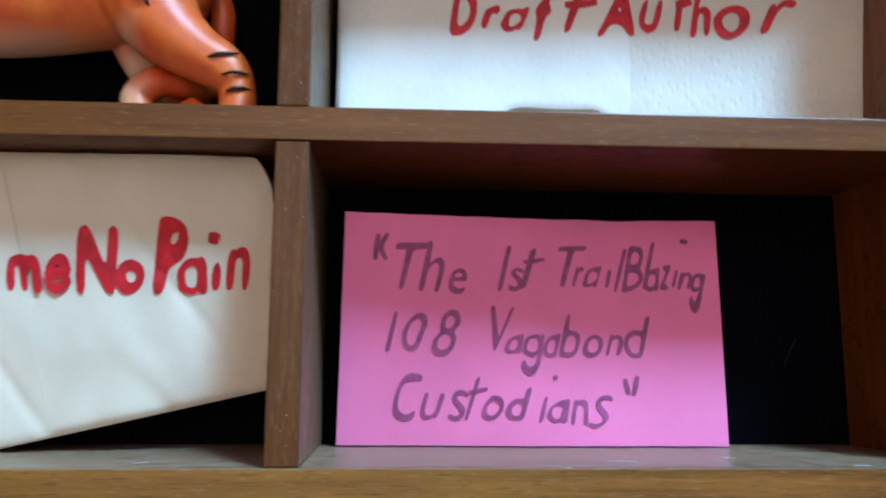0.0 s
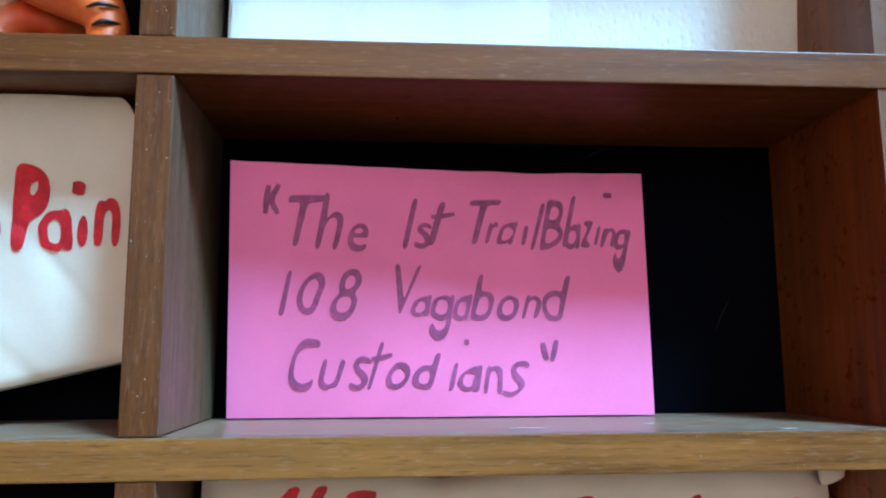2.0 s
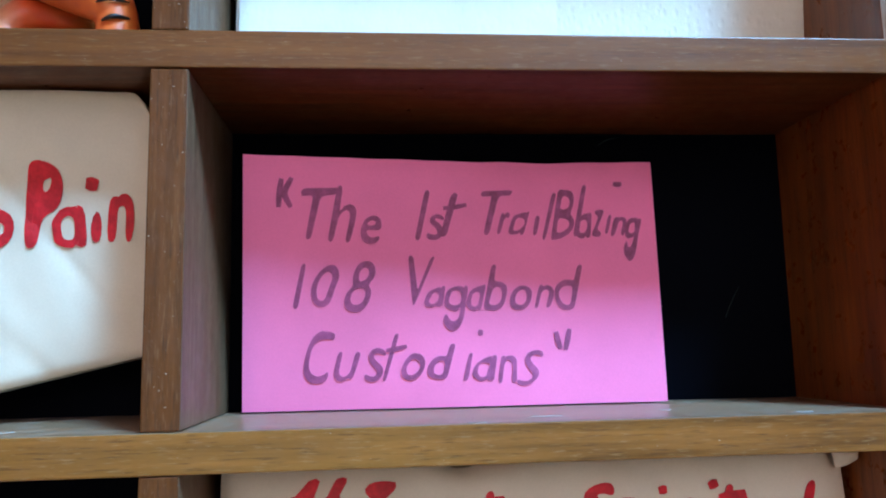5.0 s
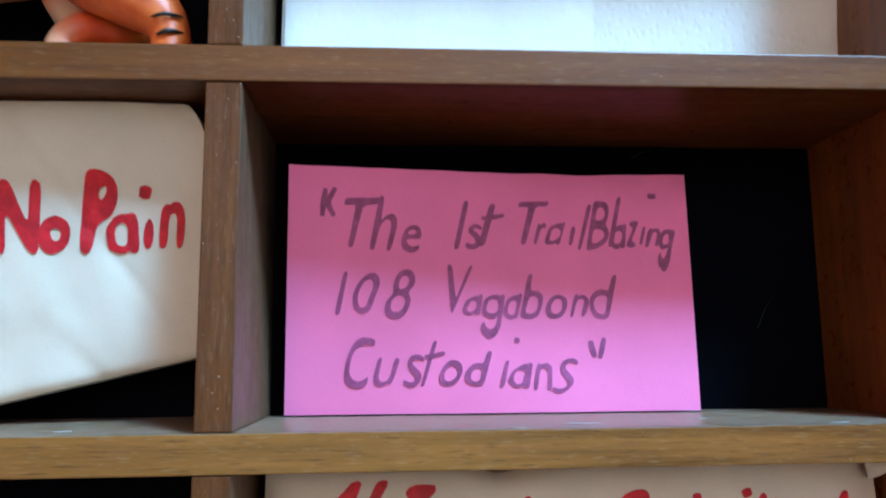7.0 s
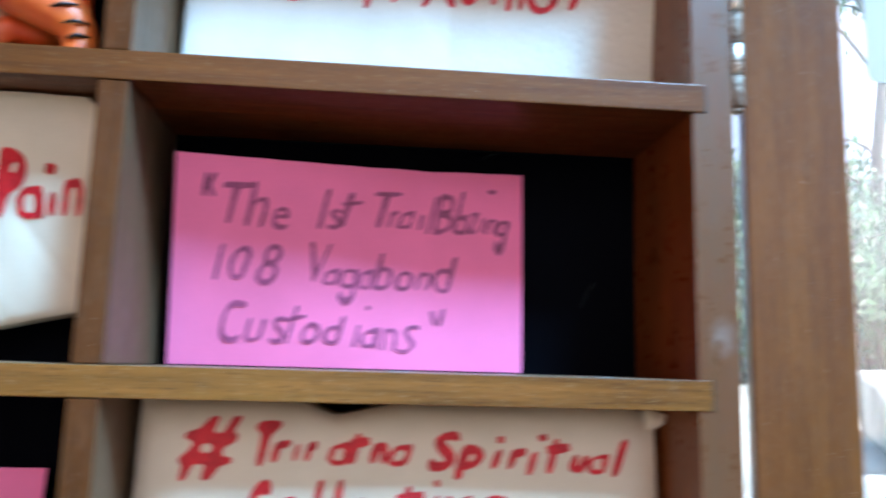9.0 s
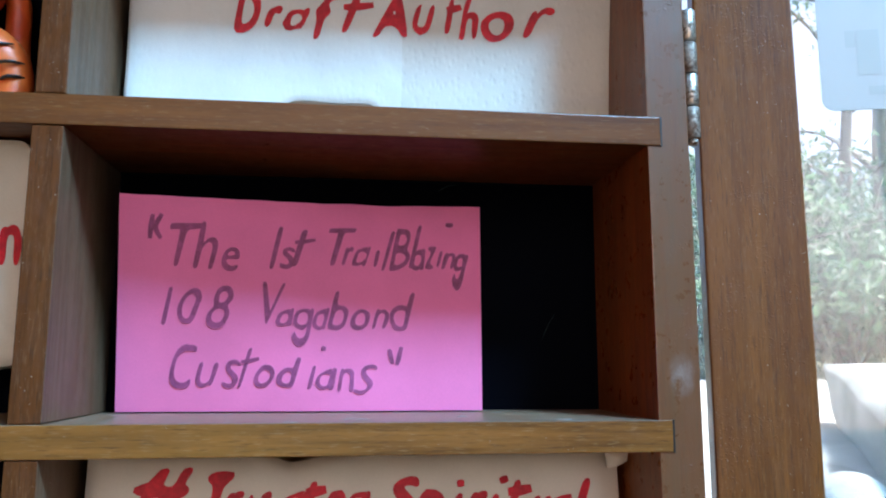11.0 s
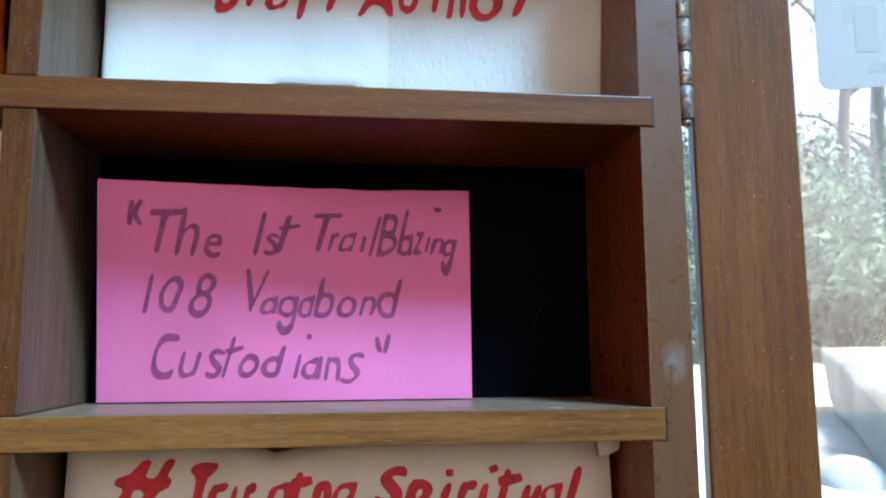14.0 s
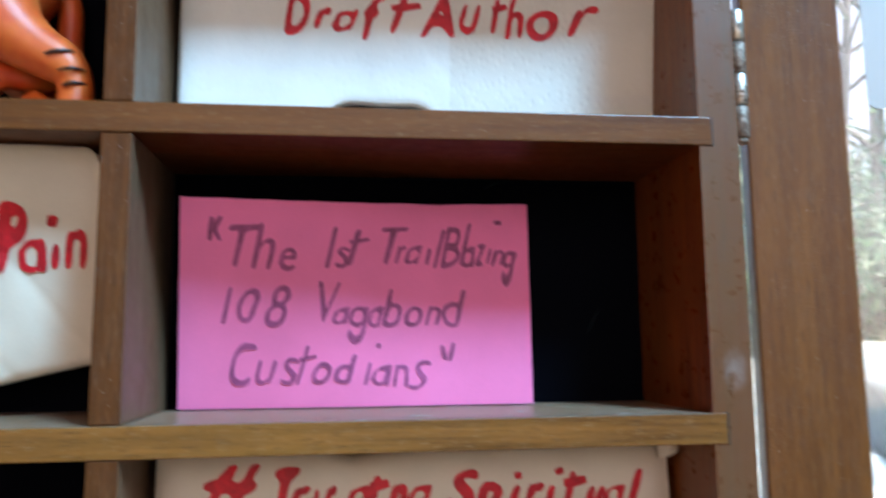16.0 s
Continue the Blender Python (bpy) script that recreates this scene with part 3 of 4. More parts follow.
for i, (x, z, a, ln) in enumerate(((0.158, 0.026, 62, 0.011), (0.118, 0.083, 20, 0.008))):
    bm = bmesh.new()
    p = [(x + math.cos(radians(a)) * ln * s, DEPTH - 0.0003, Z - BASE + z + math.sin(radians(a)) * ln * s + 0.001 * math.sin(3 * s)) for s in (0, 0.3, 0.6, 1)]
    tube(bm, p, [0.00006, 0.00010, 0.00009, 0.00005], 5)
    part("scratch", bm, LINT, cabinet, "faint pale scratch on the back")

for i, (x, y, a, ln) in enumerate(((0.083, 0.012, 8, 0.009), (0.066, 0.0016, -12, 0.005), (0.120, 0.020, 25, 0.004), (0.148, 0.004, -5, 0.006), (-0.045, 0.010, 15, 0.004))):
    bm = bmesh.new()
    p = [(x + math.cos(radians(a)) * ln * q, y + math.sin(radians(a)) * ln * q * 0.6 + 0.0008 * math.sin(4 * q + i), Z - BASE + 0.0002) for q in (0, 0.25, 0.5, 0.75, 1)]
    tube(bm, p, [0.00006, 0.00012, 0.0001, 0.00012, 0.00006], 5)
    part("fibre", bm, FLUFF, cabinet, "stray pale fibre lying on the shelf")

for k, top in ((0, Z), (1, Z + ROW)):
    board("joint", (XR + 0.0042, 0.0002, top - T - 0.0002), (XR + 0.0048, 0.0009, top + 0.0002), STRIPE, 0)

# hinge between side panel and door
HX, HY, HZ0, HZ1 = 0.1968, 0.0035, Z + 0.0905, Z + 0.136
hinge = part("hinge", box(loc((XR + SIDE + 0.0001, 0.0035, HZ0 + 0.001)), loc((XR + SIDE + 0.0010, 0.018, HZ1 - 0.001)), 0.0002), STEEL, cabinet, "worn steel butt hinge")
for i in range(4):
    a = HZ0 + (HZ1 - HZ0) * i / 4
    b2 = HZ0 + (HZ1 - HZ0) * (i + 1) / 4 - 0.0005
    bm = bmesh.new()
    tube(bm, [loc((HX, HY, a)), loc((HX, HY, a + 0.0004)), loc((HX, HY, b2 - 0.0004)), loc((HX, HY, b2))], [0.0022, 0.0026, 0.0026, 0.0022], 16)
    part("knuckle", bm, (RUSTED, STEEL)[i % 2], hinge)
bm = bmesh.new()
tube(bm, [loc((HX, HY, HZ0 - 0.0022)), loc((HX, HY, HZ0 - 0.0014)), loc((HX, HY, HZ0))], [0.0012, 0.0019, 0.0017], 12)
part("pin", bm, STEEL, hinge)

# glazed door, swung wide open
door_turn = Matrix.Translation((0.2016, 0.0090, 0)) @ Matrix.Rotation(radians(-16), 4, "Z")
DW, STILE, TH = 0.375, 0.0324, 0.011
z0, z1 = 0.002, TOP - BASE - 0.002


def door_piece(name, lo, hi, mat, parent, bevel=0.0011, label=""):
    bm = box(lo, hi, bevel, 3)
    bm.transform(door_turn)
    return part(name, bm, mat, parent, label)


door = door_piece("door", (0, 0, z0), (STILE, TH, z1), DOOR_WOOD, cabinet, label="brown varnished glazed door, open")
door_piece("door_stile", (DW - STILE, 0, z0), (DW, TH, z1), DOOR_WOOD, door)
for a in (z0, z1 - STILE):
    door_piece("door_rail", (STILE + 0.0001, 0.0005, a), (DW - STILE - 0.0001, TH - 0.0005, a + STILE), DOOR_RAIL, door)
bm = box((STILE + 0.0002, 0.0050, z0 + STILE + 0.0002), (DW - STILE - 0.0002, 0.0068, z1 - STILE - 0.0002), 0)
bm.transform(door_turn)
part("glass_pane", bm, GLASS, door, "clear glass pane").visible_shadow = False
bm = bmesh.new()
sx0, sx1, sz0, sz1, sr = 0.0415, 0.092, Z - BASE + 0.1015, Z - BASE + 0.150, 0.004
ring = []
for cx, cz, a0 in ((sx1 - sr, sz1 - sr, 0), (sx0 + sr, sz1 - sr, 90), (sx0 + sr, sz0 + sr, 180), (sx1 - sr, sz0 + sr, 270)):
    for q in range(7):
        a = radians(a0 + q * 15)
        ring.append((cx + sr * math.cos(a), cz + sr * math.sin(a)))
lo_v = [bm.verts.new((x, 0.0047, z)) for x, z in ring]
hi_v = [bm.verts.new((x, 0.0044, z)) for x, z in ring]
bm.faces.new(lo_v)
bm.faces.new(hi_v[::-1])
for i in range(len(ring)):
    bm.faces.new((lo_v[i], hi_v[i], hi_v[(i + 1) % len(ring)], lo_v[(i + 1) % len(ring)]))
bm.transform(door_turn)
part("sticker", bm, STICKER, door, "pale rounded sticker with faded print")
for lo, hi in (((0.0535, 0.00432, sz0 + 0.012), (0.0608, 0.00438, sz0 + 0.028)), ((0.0500, 0.00432, sz0 + 0.022), (0.0533, 0.00438, sz0 + 0.028)), ((0.0565, 0.00432, sz0 + 0.005), (0.0730, 0.00438, sz0 + 0.008))):
    bm = box(lo, hi, 0)
    bm.transform(door_turn)
    part("print_bar", bm, STICKER_MARK, door)


# ---- pink notes ----
def note_at(u, v, lift=0.0):
    """The main note: propped in its hole, its upper corner leaning out and the sheet slightly bowed."""
    s, t = u / 0.127, v / 0.075
    x = (1 - t) * 0.1277 * s + t * (0.0027 + 0.1250 * s)
    y = (1 - t) * ((1 - s) * 0.0500 + s * 0.0470) + t * ((1 - s) * 0.0300 + s * 0.0510)
    y += 0.0014 * math.sin(math.pi * s) * t + 0.0006 * math.sin(9 * s + 2 * t)
    z = 0.0005 + t * ((1 - s) * 0.0728 + s * 0.0752) - 0.0006 * math.sin(math.pi * s) * t
    return Vector((x, y - 0.04 - lift, z))


note = empty("pink_note", (0.0053, 0.04, Z), "pink paper note with dark handwriting, propped in the cabinet", "note")


def on_note(u, v):
    return note_at(u, v, 0.0003)


def note_front(u, v):
    w = 0.0004 * noise.noise(Vector((u * 9, 0, 1))) if v > 0.99 else 0.0
    return note_at(u * 0.127, v * 0.075 + w)


part("sheet", sheet(note_front, 40, 24, lambda u, v: note_front(u, v) + Vector((0, 0.0003, 0))), CARD, note)
for i, text in enumerate((
        "T 15.8 27.9 50.8 66.1, h 24.0 32.4 49.8 67.2, e 33.6 39.9 49.5 58.2", "1 49.7 54.4 50.3 66.2, s 53.2 58.9 50.6 58.8, t 57.3 65.6 51.4 65.5",
        "T 69.8 80.7 52.0 66.3, r 75.0 79.8 52.1 59.7, a 78.9 85.9 52.2 59.8, i 86.6 89.3 51.8 58.5, l 89.5 94.8 50.2 65.7",
        "B 92.4 100.4 50.3 66.7, l 99.6 104.8 51.0 68.1, a 100.4 106.1 50.7 59.1, z 105.4 110.5 51.0 59.9, i 109.9 112.7 51.6 58.3, n 111.8 117.5 51.0 57.5, g 116.0 122.6 50.7 57.0 43.2",
        "1 14.1 18.0 30.3 44.2, 0 19.4 27.7 30.8 43.7, 8 29.0 38.3 29.1 44.6",
        "V 47.8 56.2 30.5 46.3, a 52.8 59.2 30.2 36.8, g 58.4 66.3 29.6 36.9 22.8, a 65.5 71.7 28.8 37.0, b 70.8 78.4 28.8 43.4, o 78.9 86.2 28.8 36.5, n 86.6 93.2 28.9 36.8, d 93.1 102.5 28.5 42.9",
        "C 17.6 26.8 8.0 23.9, u 26.3 34.5 8.3 17.9, s 35.0 41.9 8.1 18.5, t 40.5 47.8 7.8 23.0, o 46.2 53.5 8.2 16.7, d 53.8 62.5 8.4 19.4, i 64.6 67.7 7.4 16.5, a 67.4 75.0 7.4 15.4, n 75.1 81.0 6.5 15.4, s 80.5 89.4 5.7 16.6")):
    written(text, on_note, NOTE_INK, note, 0.00145, 0.28, seed=i + 3, wobble=0.045)
for name, points in (("quote_mark", ((10.7, 68.4), (10.2, 64.5), (9.9, 60.2))), ("quote_mark", ((13.6, 68.7), (11.6, 64.3), (13.4, 60.3))), ("quote_mark", ((93.3, 21.9), (93.8, 19.5), (94.6, 16.7))),
                     ("quote_mark", ((97.6, 22.7), (96.9, 19.5), (96.1, 16.3))), ("dot", ((113.6, 68.0), (115.0, 67.8), (116.4, 67.9))), ("dot", ((69.2, 22.4), (69.9, 22.3), (70.7, 22.2)))):
    dash(name, points, 0.0017, on_note, NOTE_INK, note)

lower = empty("pink_note", (-0.1585, 0.045, Z - ROW), "plain pink paper note leaning at the black back", "note")


def low_front(u, v):
    return Vector((u * 0.127, 0.004 * v + 0.001 * math.sin(6 * u), 0.0005 + v * 0.0600))


part("sheet", sheet(low_front, 24, 12, lambda u, v: low_front(u, v) + Vector((0, 0.0003, 0))), CARD, lower)


# ---- packets wrapped in paper towel ----
def packet(name, at, w, d, foot, roof, label, bulge=0.006, seed=0, crease=0.0010, belly=0.004, roll=0.004, slope=0.0, left=0.0, mat=None, round_x=14, round_z=14, ridge=0.0005, curl=0.0, nod=0.0):
    """A soft folded packet between the lines foot(s) and roof(s); returns the thing and its front as front(s, z, lift)."""
    thing = empty(name, at, label, "packet")
    mat = mat or TISSUE

    def front(s, z, lift=0.0):
        t = (z - foot(s)) / (roof(s) - foot(s))
        edge = max(0.0, (1 - abs(2 * s - 1) ** round_x) * (1 - abs(2 * t - 1) ** round_z))
        y = -bulge * (1 - (2 * s - 1) ** 2) * (0.35 + 0.65 * (1 - (2 * t - 1) ** 2)) - belly * (1 - t) + roll * (1 - edge) ** 1.5 + slope * s ** 2 + left * max(0.0, 1 - s) ** 4 - curl * max(0.0, s) ** 12 * (0.5 + 0.8 * t) - nod * max(0.0, t) ** 6
        y += crease * noise.noise(Vector((s * w * 40, z * 40, seed))) + crease * 0.5 * noise.noise(Vector((s * w * 95 + z * 30, z * 60, seed + 9)))
        fold = abs(noise.noise(Vector((s * w * 26 + z * 14, z * 9, seed + 5))))
        y += ridge * math.exp(-(fold / 0.07) ** 2)
        ripple = 2.0 * ridge * noise.noise(Vector((t * 4, 0, seed + 4)))
        return Vector((s * w + ripple * (2 * s - 1), y - lift, z))

    def f(s, t):
        return front(s, foot(s) + t * (roof(s) - foot(s)))

    def back(s, t):
        p = f(s, t)
        edge = max(0.0, (1 - abs(2 * s - 1) ** 6) * (1 - abs(2 * t - 1) ** 6))
        return Vector((p.x, max(p.y + 0.002, d - 0.010 * (1 - edge)), p.z))

    part("wrapping", sheet(f, 110, 60, back), mat, thing)
    return thing, front


def flap(thing, front, w, s0, s1, foot, roof, slant=0.0, mat=None):
    """A second layer of paper over part of the front; slant moves its edge sideways towards the foot."""
    def at(u, v, lift):
        s = s0 + (s1 - s0) * u + slant * (1 - v) * u
        return front(s, foot(s) + 0.0006 + v * (roof(s) - foot(s) - 0.0012), lift)
    part("flap", sheet(lambda u, v: at(u, v, 0.0006), 70, 60, lambda u, v: at(u, v, 0.0001)), mat or TISSUE, thing, "overlapping paper fold")


W1 = 0.1772


def author_foot(s):
    return 0.0004 + 0.0151 * math.exp(-((s - ARCH[0]) / ARCH[1]) ** 6) * (1 + 0.02 * math.sin(40 * s))


def author_roof(s):
    return 0.0820 - 0.004 * s


ARCH = (0.415, 0.135)     # where the foot of the packet bows up, and half its width
author, f1 = packet("paper_packet", (0.0028, 0.0440, Z + ROW), W1, 0.0040, author_foot, author_roof, "white paper-towel packet with red lettering on the shelf", 0.0010, 2, 0.0003, -0.0006, 0.0012, -0.001, 0.0, TOWEL, 40, 24, 0.00008, 0.012)
flap(author, f1, W1, 0.006, 0.563, author_foot, author_roof, 0.0, TOWEL_TOP)
written("D 37.4 47.7 40.1 58.7, r 48.1 55.9 42.9 52.2, a 55.4 66.0 42.4 51.7, f 66.3 76.3 38.4 58.5, t 76.4 88.9 41.9 58.8, A 88.0 102.2 41.0 60.0", lambda u, v: f1(u / W1, v, 0.0009), RED_INK, author, 0.0030, 0.30, 21, 0.05)
written("U 103.1 112.9 43.2 56.9, t 115.2 122.2 43.0 60.1, h 120.8 129.2 41.3 59.8, o 129.0 142.8 41.5 54.5, r 145.0 159.3 43.3 56.4", lambda u, v: f1(u / W1, v, 0.0004), RED_INK, author, 0.0030, 0.30, 22, 0.05)

W2 = 0.1375


def pain_foot(s):
    return 0.0004 + max(0.0, s - 0.40) * 0.031


pain, f2 = packet("paper_packet", (-0.1500, 0.0205, Z), W2, 0.035, pain_foot, lambda s: 0.0862 - 0.009 * (max(0.0, s - 0.955) / 0.045) ** 2, "cream paper packet with red lettering, slumped in its hole", 0.0015, 5, 0.0010, -0.013, 0.0015, round_x=34, round_z=26, nod=0.006)
flap(pain, f2, W2, 0.006, 0.44, pain_foot, lambda s: 0.0852, 0.09)
written("m 60.6 71.8 45.6 58.0, e 71.2 80.0 46.0 58.6", lambda u, v: f2(u / W2, v, 0.0009), RED_INK, pain, 0.0036, 0.12, 31, 0.05)
written("N 80.6 93.2 44.8 67.2, o 91.4 100.8 45.8 56.8, P 102.2 113.2 45.8 70.0, a 109.3 118.2 46.6 58.2, i 118.4 122.8 47.0 57.6, n 122.8 131.2 46.6 61.0", lambda u, v: f2(u / W2, v, 0.0004), RED_INK, pain, 0.0036, 0.12, 32, 0.05)
dash("dot", ((118.6, 63.4), (120.2, 63.2), (121.8, 62.8)), 0.0036, lambda u, v: f2(u / W2, v, 0.0004), RED_INK, pain)

W3 = 0.1745


def bag_roof(s):
    x = s * W3
    dip = (x - 0.051) / 0.013 if x < 0.064 else (0.085 - x) / 0.021
    return 0.0860 - 0.0046 * max(0.0, min(1.0, dip)) - 0.0022 * max(0.0, min(1.0, (x - 0.164) / 0.009))


coll, f3 = packet("paper_packet", (0.0030, 0.0290, Z - ROW), W3, 0.027, lambda s: 0.0004, bag_roof, "cream paper packet with red lettering and a notched top", 0.0035, 8, 0.0008)


def ear_at(u, v):
    """The top corner of the wrapping, folded over and standing off sideways."""
    low, high = (0.1690 + 0.0068 * u, 0.0790 + 0.0022 * u * u), (0.1680 + 0.0085 * u, 0.0858 - 0.0016 * u * u)
    x, z = (p * (1 - v) + q * v for p, q in zip(low, high))
    return Vector((x, -0.0022 - 0.0014 * math.sin(math.pi * u) * math.sin(math.pi * v), z))


part("corner_fold", sheet(ear_at, 14, 10, lambda u, v: ear_at(u, v) + Vector((0, 0.0008, 0))), TISSUE, coll, "crumpled paper corner standing off")
for text, pen, sd, ease in (("# 14.1 34.4 59.8 81.1", 0.0040, 41, 1), ("T 37.7 47.9 64.6 79.8, r 43.0 51.0 65.5 73.9, i 50.1 53.6 65.7 73.7, r 54.0 59.3 65.8 73.8, a 61.8 70.4 65.7 73.8, t 68.3 75.7 65.4 77.1, n 75.1 82.1 65.7 73.7, a 81.6 90.4 65.8 73.3", 0.0033, 42, 3),
                            ("S 93.9 106.2 64.4 77.6, p 102.7 114.2 65.9 73.4 61.4, i 114.7 120.7 64.9 72.4, r 120.5 128.9 64.3 72.6, i 127.1 132.4 62.8 72.1, t 133.8 142.8 63.4 76.6, u 141.8 150.2 64.1 71.3, a 148.5 156.9 64.1 71.3, l 156.1 163.9 62.7 76.4", 0.0033, 43, 3),
                            ("C 36.8 45.4 45.3 61.6, o 45.2 54.8 46.4 56.6, l 56.7 62.0 47.1 62.6, l 63.0 68.3 46.5 62.9, e 67.5 77.3 47.1 56.1, c 76.9 83.9 46.7 54.5, t 83.5 93.9 46.1 61.4, i 95.1 99.6 47.9 58.4, v 100.1 110.9 47.3 58.0, e 110.3 123.4 46.3 57.5", 0.0034, 44, 3)):
    written(text, lambda u, v: f3(u / W3, v, 0.0004), RED_INK, coll, pen, 0.30, sd, 0.05, ease)
for points in (((117.9, 74.7), (119.1, 74.9), (120.3, 74.9)), ((132.2, 75.3), (133.6, 75.8), (135.0, 76.2)), ((97.2, 60.4), (98.0, 60.8), (98.8, 61.0))):
    dash("dot", points, 0.0024, lambda u, v: f3(u / W3, v, 0.0004), RED_INK, coll)


# ---- rubber tiger toy ----
def tiger():
    bm = bmesh.new()

    def limb(keys, n=18, sides=18):
        pts = curve_points(keys, n)
        tube(bm, [p[:3] for p in pts], [p[3] for p in pts], sides)

    # trunk of the body, then hind leg in front, hind leg behind, tail, fore legs, head
    limb(((-0.150, 0.004, 0.047, 0.010), (-0.135, 0.004, 0.047, 0.017), (-0.105, 0.004, 0.0465, 0.0175), (-0.075, 0.003, 0.0500, 0.0178), (-0.056, 0.002, 0.053, 0.0180), (-0.044, 0.003, 0.053, 0.012), (-0.038, 0.003, 0.053, 0.003)), 28, 24)
    limb(((-0.062, -0.004, 0.051, 0.0140), (-0.055, -0.008, 0.043, 0.0142), (-0.0480, -0.011, 0.0325, 0.0118), (-0.0385, -0.012, 0.0248, 0.0088), (-0.0295, -0.012, 0.0196, 0.0074), (-0.0256, -0.012, 0.0135, 0.0058), (-0.0250, -0.013, 0.0060, 0.0056), (-0.0262, -0.014, 0.0008, 0.0052)))
    limb(((-0.064, 0.012, 0.040, 0.011), (-0.060, 0.013, 0.030, 0.009), (-0.052, 0.013, 0.022, 0.0075), (-0.046, 0.014, 0.013, 0.007), (-0.045, 0.014, 0.005, 0.0065), (-0.047, 0.012, 0.0008, 0.006)))
    limb(((-0.044, 0.010, 0.056, 0.005), (-0.038, 0.014, 0.052, 0.0043), (-0.0375, 0.015, 0.038, 0.0043), (-0.036, 0.010, 0.024, 0.0045), (-0.043, 0.003, 0.0195, 0.0048), (-0.0525, -0.003, 0.0185, 0.0050), (-0.0580, -0.005, 0.0120, 0.0050), (-0.0545, -0.006, 0.0052, 0.0048), (-0.0450, -0.004, 0.0050, 0.0048), (-0.0405, 0.000, 0.0105, 0.0046)), 46, 14)
    for y in (-0.009, 0.012):
        limb(((-0.128, y, 0.040, 0.011), (-0.128, y, 0.024, 0.008), (-0.127, y, 0.010, 0.0065), (-0.129, y, 0.0012, 0.0065)), 10, 14)
    limb(((-0.145, 0.003, 0.052, 0.008), (-0.152, 0.002, 0.057, 0.013), (-0.163, 0.001, 0.055, 0.012), (-0.172, 0.0, 0.051, 0.006)), 12, 16)

    # painted stripes as thin raised strokes
    def stroke(a, b3, r):
        a, b3 = Vector(a), Vector(b3)
        m = (a + b3) / 2 + Vector((0, -0.0022, 0))
        pts = curve_points((a, m, b3), 8)
        tube(bm, pts, [r * math.sin(math.pi * (0.12 + 0.76 * k / 7)) for k in range(8)], 8, 1)

    stroke((-0.0345, -0.0188, 0.0200), (-0.0242, -0.0175, 0.0225), 0.0006)
    stroke((-0.0290, -0.0182, 0.0155), (-0.0210, -0.0160, 0.0165), 0.0006)
    stroke((-0.0275, -0.0178, 0.0105), (-0.0208, -0.0160, 0.0118), 0.0007)
    stroke((-0.0545, -0.0218, 0.0430), (-0.0500, -0.0222, 0.0345), 0.0008)
    return bm


toy = part("tiger_toy", tiger(), [TIGER, STRIPE], None)
toy.location = (0.0, 0.0365, Z + ROW)
tagged(toy, "orange rubber tiger toy with black stripes on the shelf", "toy")

# ---- garden ----
def slab(name, at, size, turn, seed, label, rough=0.02):
    bm = bmesh.new()
    add_box(bm, [-s / 2 for s in size], [s / 2 for s in size], 0.0)
    bmesh.ops.subdivide_edges(bm, edges=bm.edges[:], cuts=9, use_grid_fill=True)
    for v in bm.verts:
        v.co += noise.noise_vector(v.co * 5 + Vector((seed, 0, 0))) * rough + noise.noise_vector(v.co * 22 + Vector((0, seed, 0))) * rough * 0.3
    ob = part(name, bm, STONE, None, smooth=True)
    ob.matrix_world = pose(*at, *turn)
    return tagged(ob, label, "stone", group="garden stones")


slab("stone_slab", (1.00, 1.63, 0.295), (1.9, 1.5, 0.10), (5.2, 0, 8), 1, "broad pale stone slab bedded in the bank")
slab("stone_slab", (0.95, 0.63, 0.222), (1.7, 0.46, 0.09), (5.2, 0, 4), 3, "pale stone slab laid below a broader one")
slab("stone_block", (1.37, 0.92, 0.352), (0.80, 0.80, 0.12), (7.1, 0, -27.5), 2, "pale stone block lying on a broad slab")
bm = bmesh.new()
bmesh.ops.create_icosphere(bm, subdivisions=4, radius=0.058)
for v in bm.verts:
    v.co.z *= 0.9
    v.co += noise.noise_vector(v.co * 18) * 0.006
ob = part("round_stone", bm, STONE, None, smooth=True)
ob.location = (0.775, 0.80, 0.265)
tagged(ob, "rounded pale stone on the garden slab", "stone", group="garden stones")


def shrub(at, radius, height, leaves, seed, label, leaf=0.022):
    rnd = random.Random(seed)
    thing = empty("shrub", (at[0], at[1], rise(*at)), label, "shrub", group="garden shrubs")
    stems, crown = bmesh.new(), bmesh.new()
    tips = []
    for i in range(26):
        a, lean = rnd.uniform(0, 6.283), rnd.uniform(0.1, 0.9)
        top = Vector((math.cos(a) * radius * lean, math.sin(a) * radius * lean, height * rnd.uniform(0.5, 1.0)))
        mid = top * 0.5 + Vector((rnd.uniform(-0.1, 0.1), rnd.uniform(-0.1, 0.1), 0.1))
        pts = curve_points(((0, 0, -0.03), mid, top), 7)
        tube(stems, pts, [0.008 * (1 - k / 7) + 0.0015 for k in range(7)], 5)
        tips += pts[2:]
    for i in range(leaves):
        c = Vector(rnd.choice(tips)) + Vector((rnd.gauss(0, 0.07), rnd.gauss(0, 0.07), rnd.gauss(0, 0.06)))
        q = Euler((rnd.uniform(-1.2, 1.2), rnd.uniform(-1.2, 1.2), rnd.uniform(0, 6.3))).to_matrix()
        s = leaf * rnd.uniform(0.6, 1.4)
        vs = [crown.verts.new(c + q @ Vector(p) * s) for p in ((-1, 0, 0), (0, -0.45, 0.12), (1, 0, 0), (0, 0.45, 0.12))]
        crown.faces.new(vs)
    part("stems", stems, BARK, thing)
    part("crown", crown, LEAF, thing)


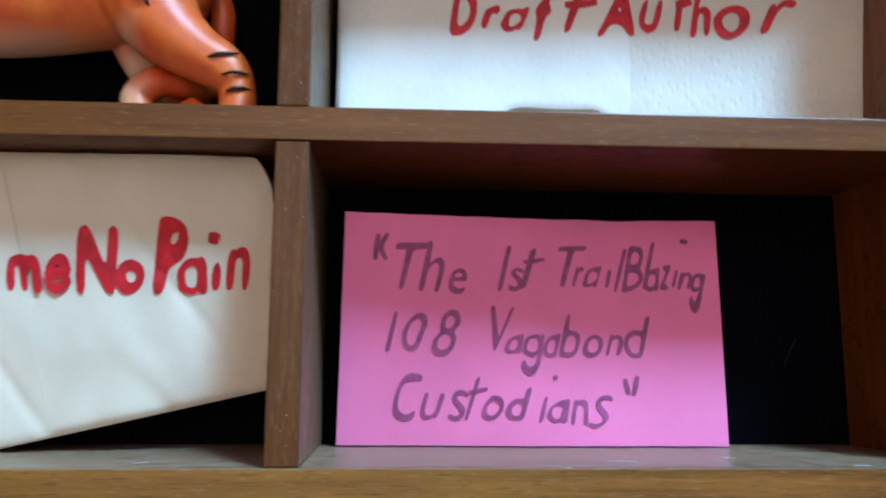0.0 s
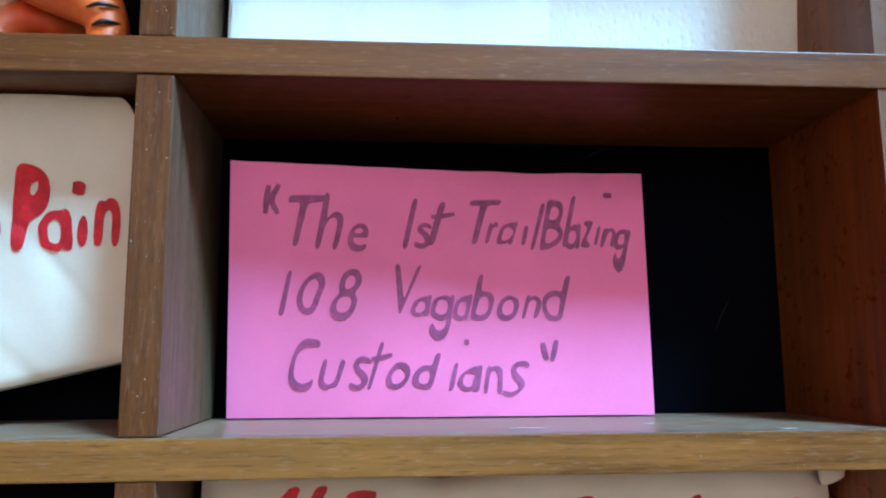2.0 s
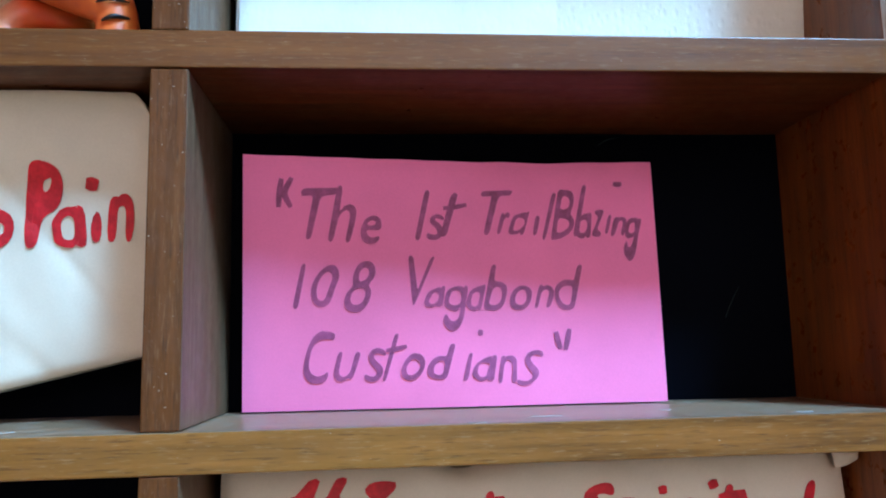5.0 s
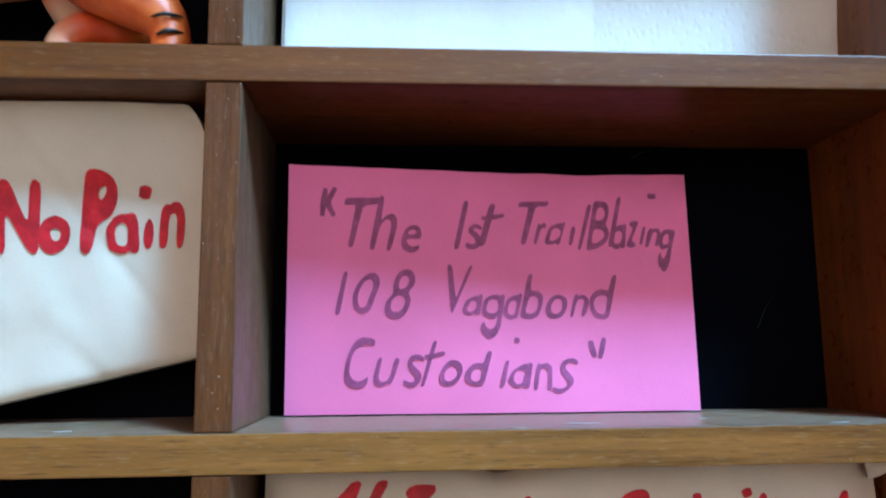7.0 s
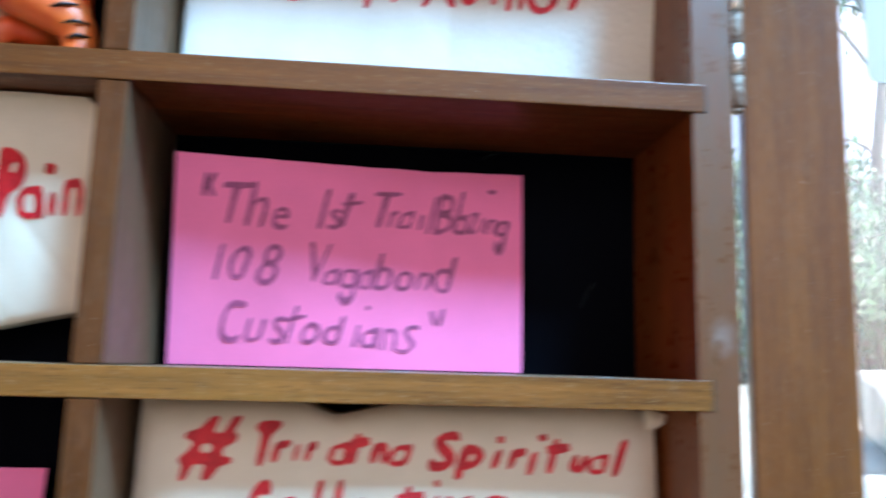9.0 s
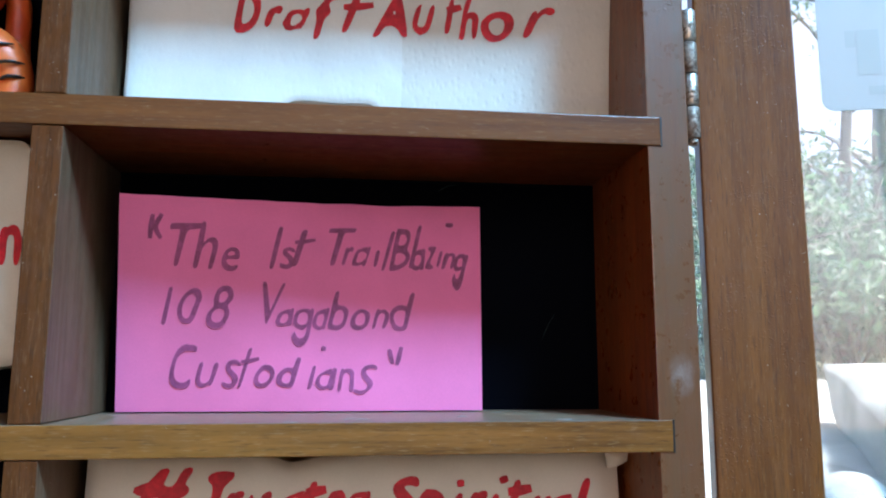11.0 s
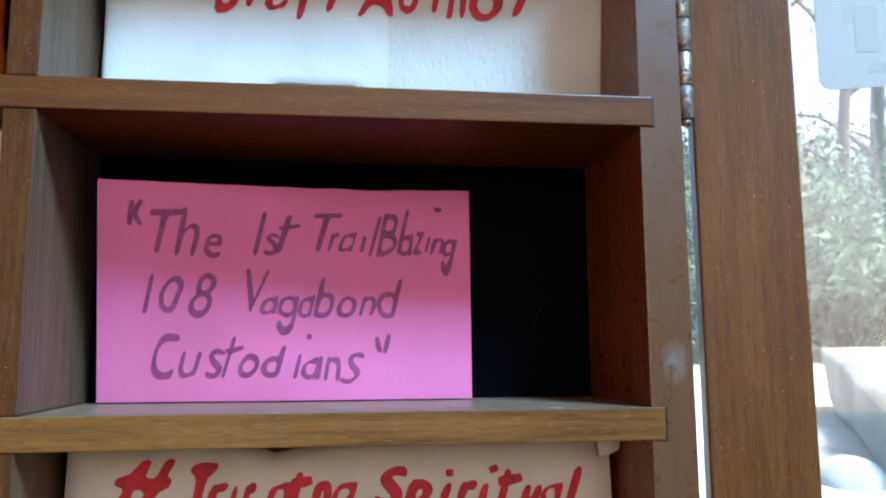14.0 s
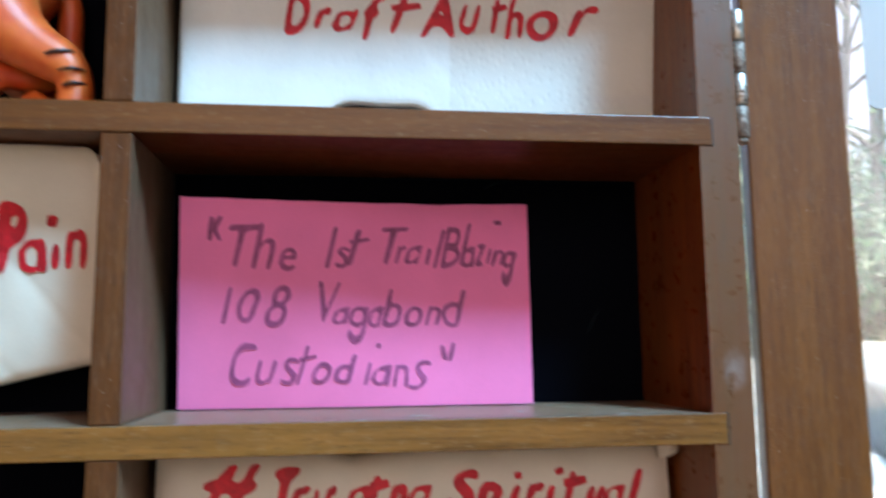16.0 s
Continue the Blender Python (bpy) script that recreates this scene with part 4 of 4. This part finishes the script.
shrub((2.0, 3.3), 0.7, 1.0, 2600, 1, "loose green shrub on the garden bank")
shrub((2.9, 3.6), 0.8, 1.15, 3000, 2, "tangled pale green shrub on the garden bank")
shrub((1.35, 4.2), 0.7, 0.8, 2000, 3, "low green shrub on the garden bank")
shrub((1.55, 2.72), 0.42, 0.42, 1900, 41, "low green shrub beside the stone slab", 0.026)
shrub((2.15, 2.78), 0.45, 0.48, 2100, 42, "low green shrub beside the stone slab", 0.026)
shrub((2.75, 2.85), 0.45, 0.45, 2100, 43, "low green shrub beside the stone slab", 0.026)
shrub((3.8, 4.4), 0.9, 1.3, 2600, 4, "large leafy shrub on the garden bank")


def tree(at, height, girth, seed):
    rnd = random.Random(seed)
    thing = empty("tree", (at[0], at[1], rise(*at)), "slender grey-barked tree with sparse leaves", "tree", group="garden trees")
    trunk, crown = bmesh.new(), bmesh.new()
    pts = curve_points(((0, 0, -0.1), (rnd.uniform(-0.1, 0.1), 0.05, height * 0.35), (rnd.uniform(-0.2, 0.2), 0, height * 0.7), (0.1, 0.1, height)), 14)
    tube(trunk, pts, [girth * (1 - 0.8 * k / 13) for k in range(14)], 10)
    for i in range(22):
        b0 = Vector(pts[rnd.randint(3, 13)])
        a = rnd.uniform(0, 6.283)
        ln = rnd.uniform(0.4, 1.0)
        tip = b0 + Vector((math.cos(a) * ln, math.sin(a) * ln, rnd.uniform(0.1, 0.6)))
        bp = curve_points((b0, (b0 + tip) / 2 + Vector((0, 0, 0.1)), tip), 6)
        tube(trunk, bp, [girth * 0.3 * (1 - k / 6) + 0.002 for k in range(6)], 5)
        for j in range(28):
            c = Vector(bp[rnd.randint(2, 5)]) + Vector((rnd.gauss(0, 0.12), rnd.gauss(0, 0.12), rnd.gauss(0, 0.1)))
            q = Euler((rnd.uniform(-1.2, 1.2), rnd.uniform(-1.2, 1.2), rnd.uniform(0, 6.3))).to_matrix()
            s = 0.03 * rnd.uniform(0.6, 1.4)
            crown.faces.new([crown.verts.new(c + q @ Vector(p) * s) for p in ((-1, 0, 0), (0, -0.45, 0.12), (1, 0, 0), (0, 0.45, 0.12))])
    part("trunk", trunk, BARK, thing)
    part("crown", crown, LEAF, thing)


for k in range(6):
    shrub((1.7 + 0.75 * k, 5.0 + 0.25 * (k % 2)), 0.75, 1.15 + 0.2 * (k % 3), 4200, 20 + k, "dense green shrub at the back of the bank", 0.042)
tree((3.08, 4.0), 3.0, 0.05, 5)
tree((3.30, 4.02), 3.4, 0.06, 6)

bm = bmesh.new()
tube(bm, [(1.567, 0.300, 0.843), (1.570, 1.70, 0.868), (1.571, 2.10, 0.875), (1.580, 4.60, 0.918), (1.590, 7.70, 0.970)], [0.0026] * 5, 6)
tagged(part("garden_wire", bm, BARK, None), "thin dark wire strung from house to bank", "wire")

rnd = random.Random(11)
bm = bmesh.new()
for i in range(600):
    x, y = rnd.uniform(0.6, 4.5), rnd.uniform(2.4, 4.2)
    b0 = Vector((x, y, rise(x, y) - 0.01))
    tip = b0 + Vector((rnd.gauss(0, 0.12), rnd.gauss(0, 0.08), rnd.uniform(0.1, 0.4)))
    tube(bm, [b0, (b0 + tip) / 2 + Vector((0, 0, 0.04)), tip], [0.003, 0.0025, 0.001], 3, caps=False)
tagged(part("dry_stems", bm, STRAW, None), "tangle of dry straw-coloured stems", "stems", kind="stuff")
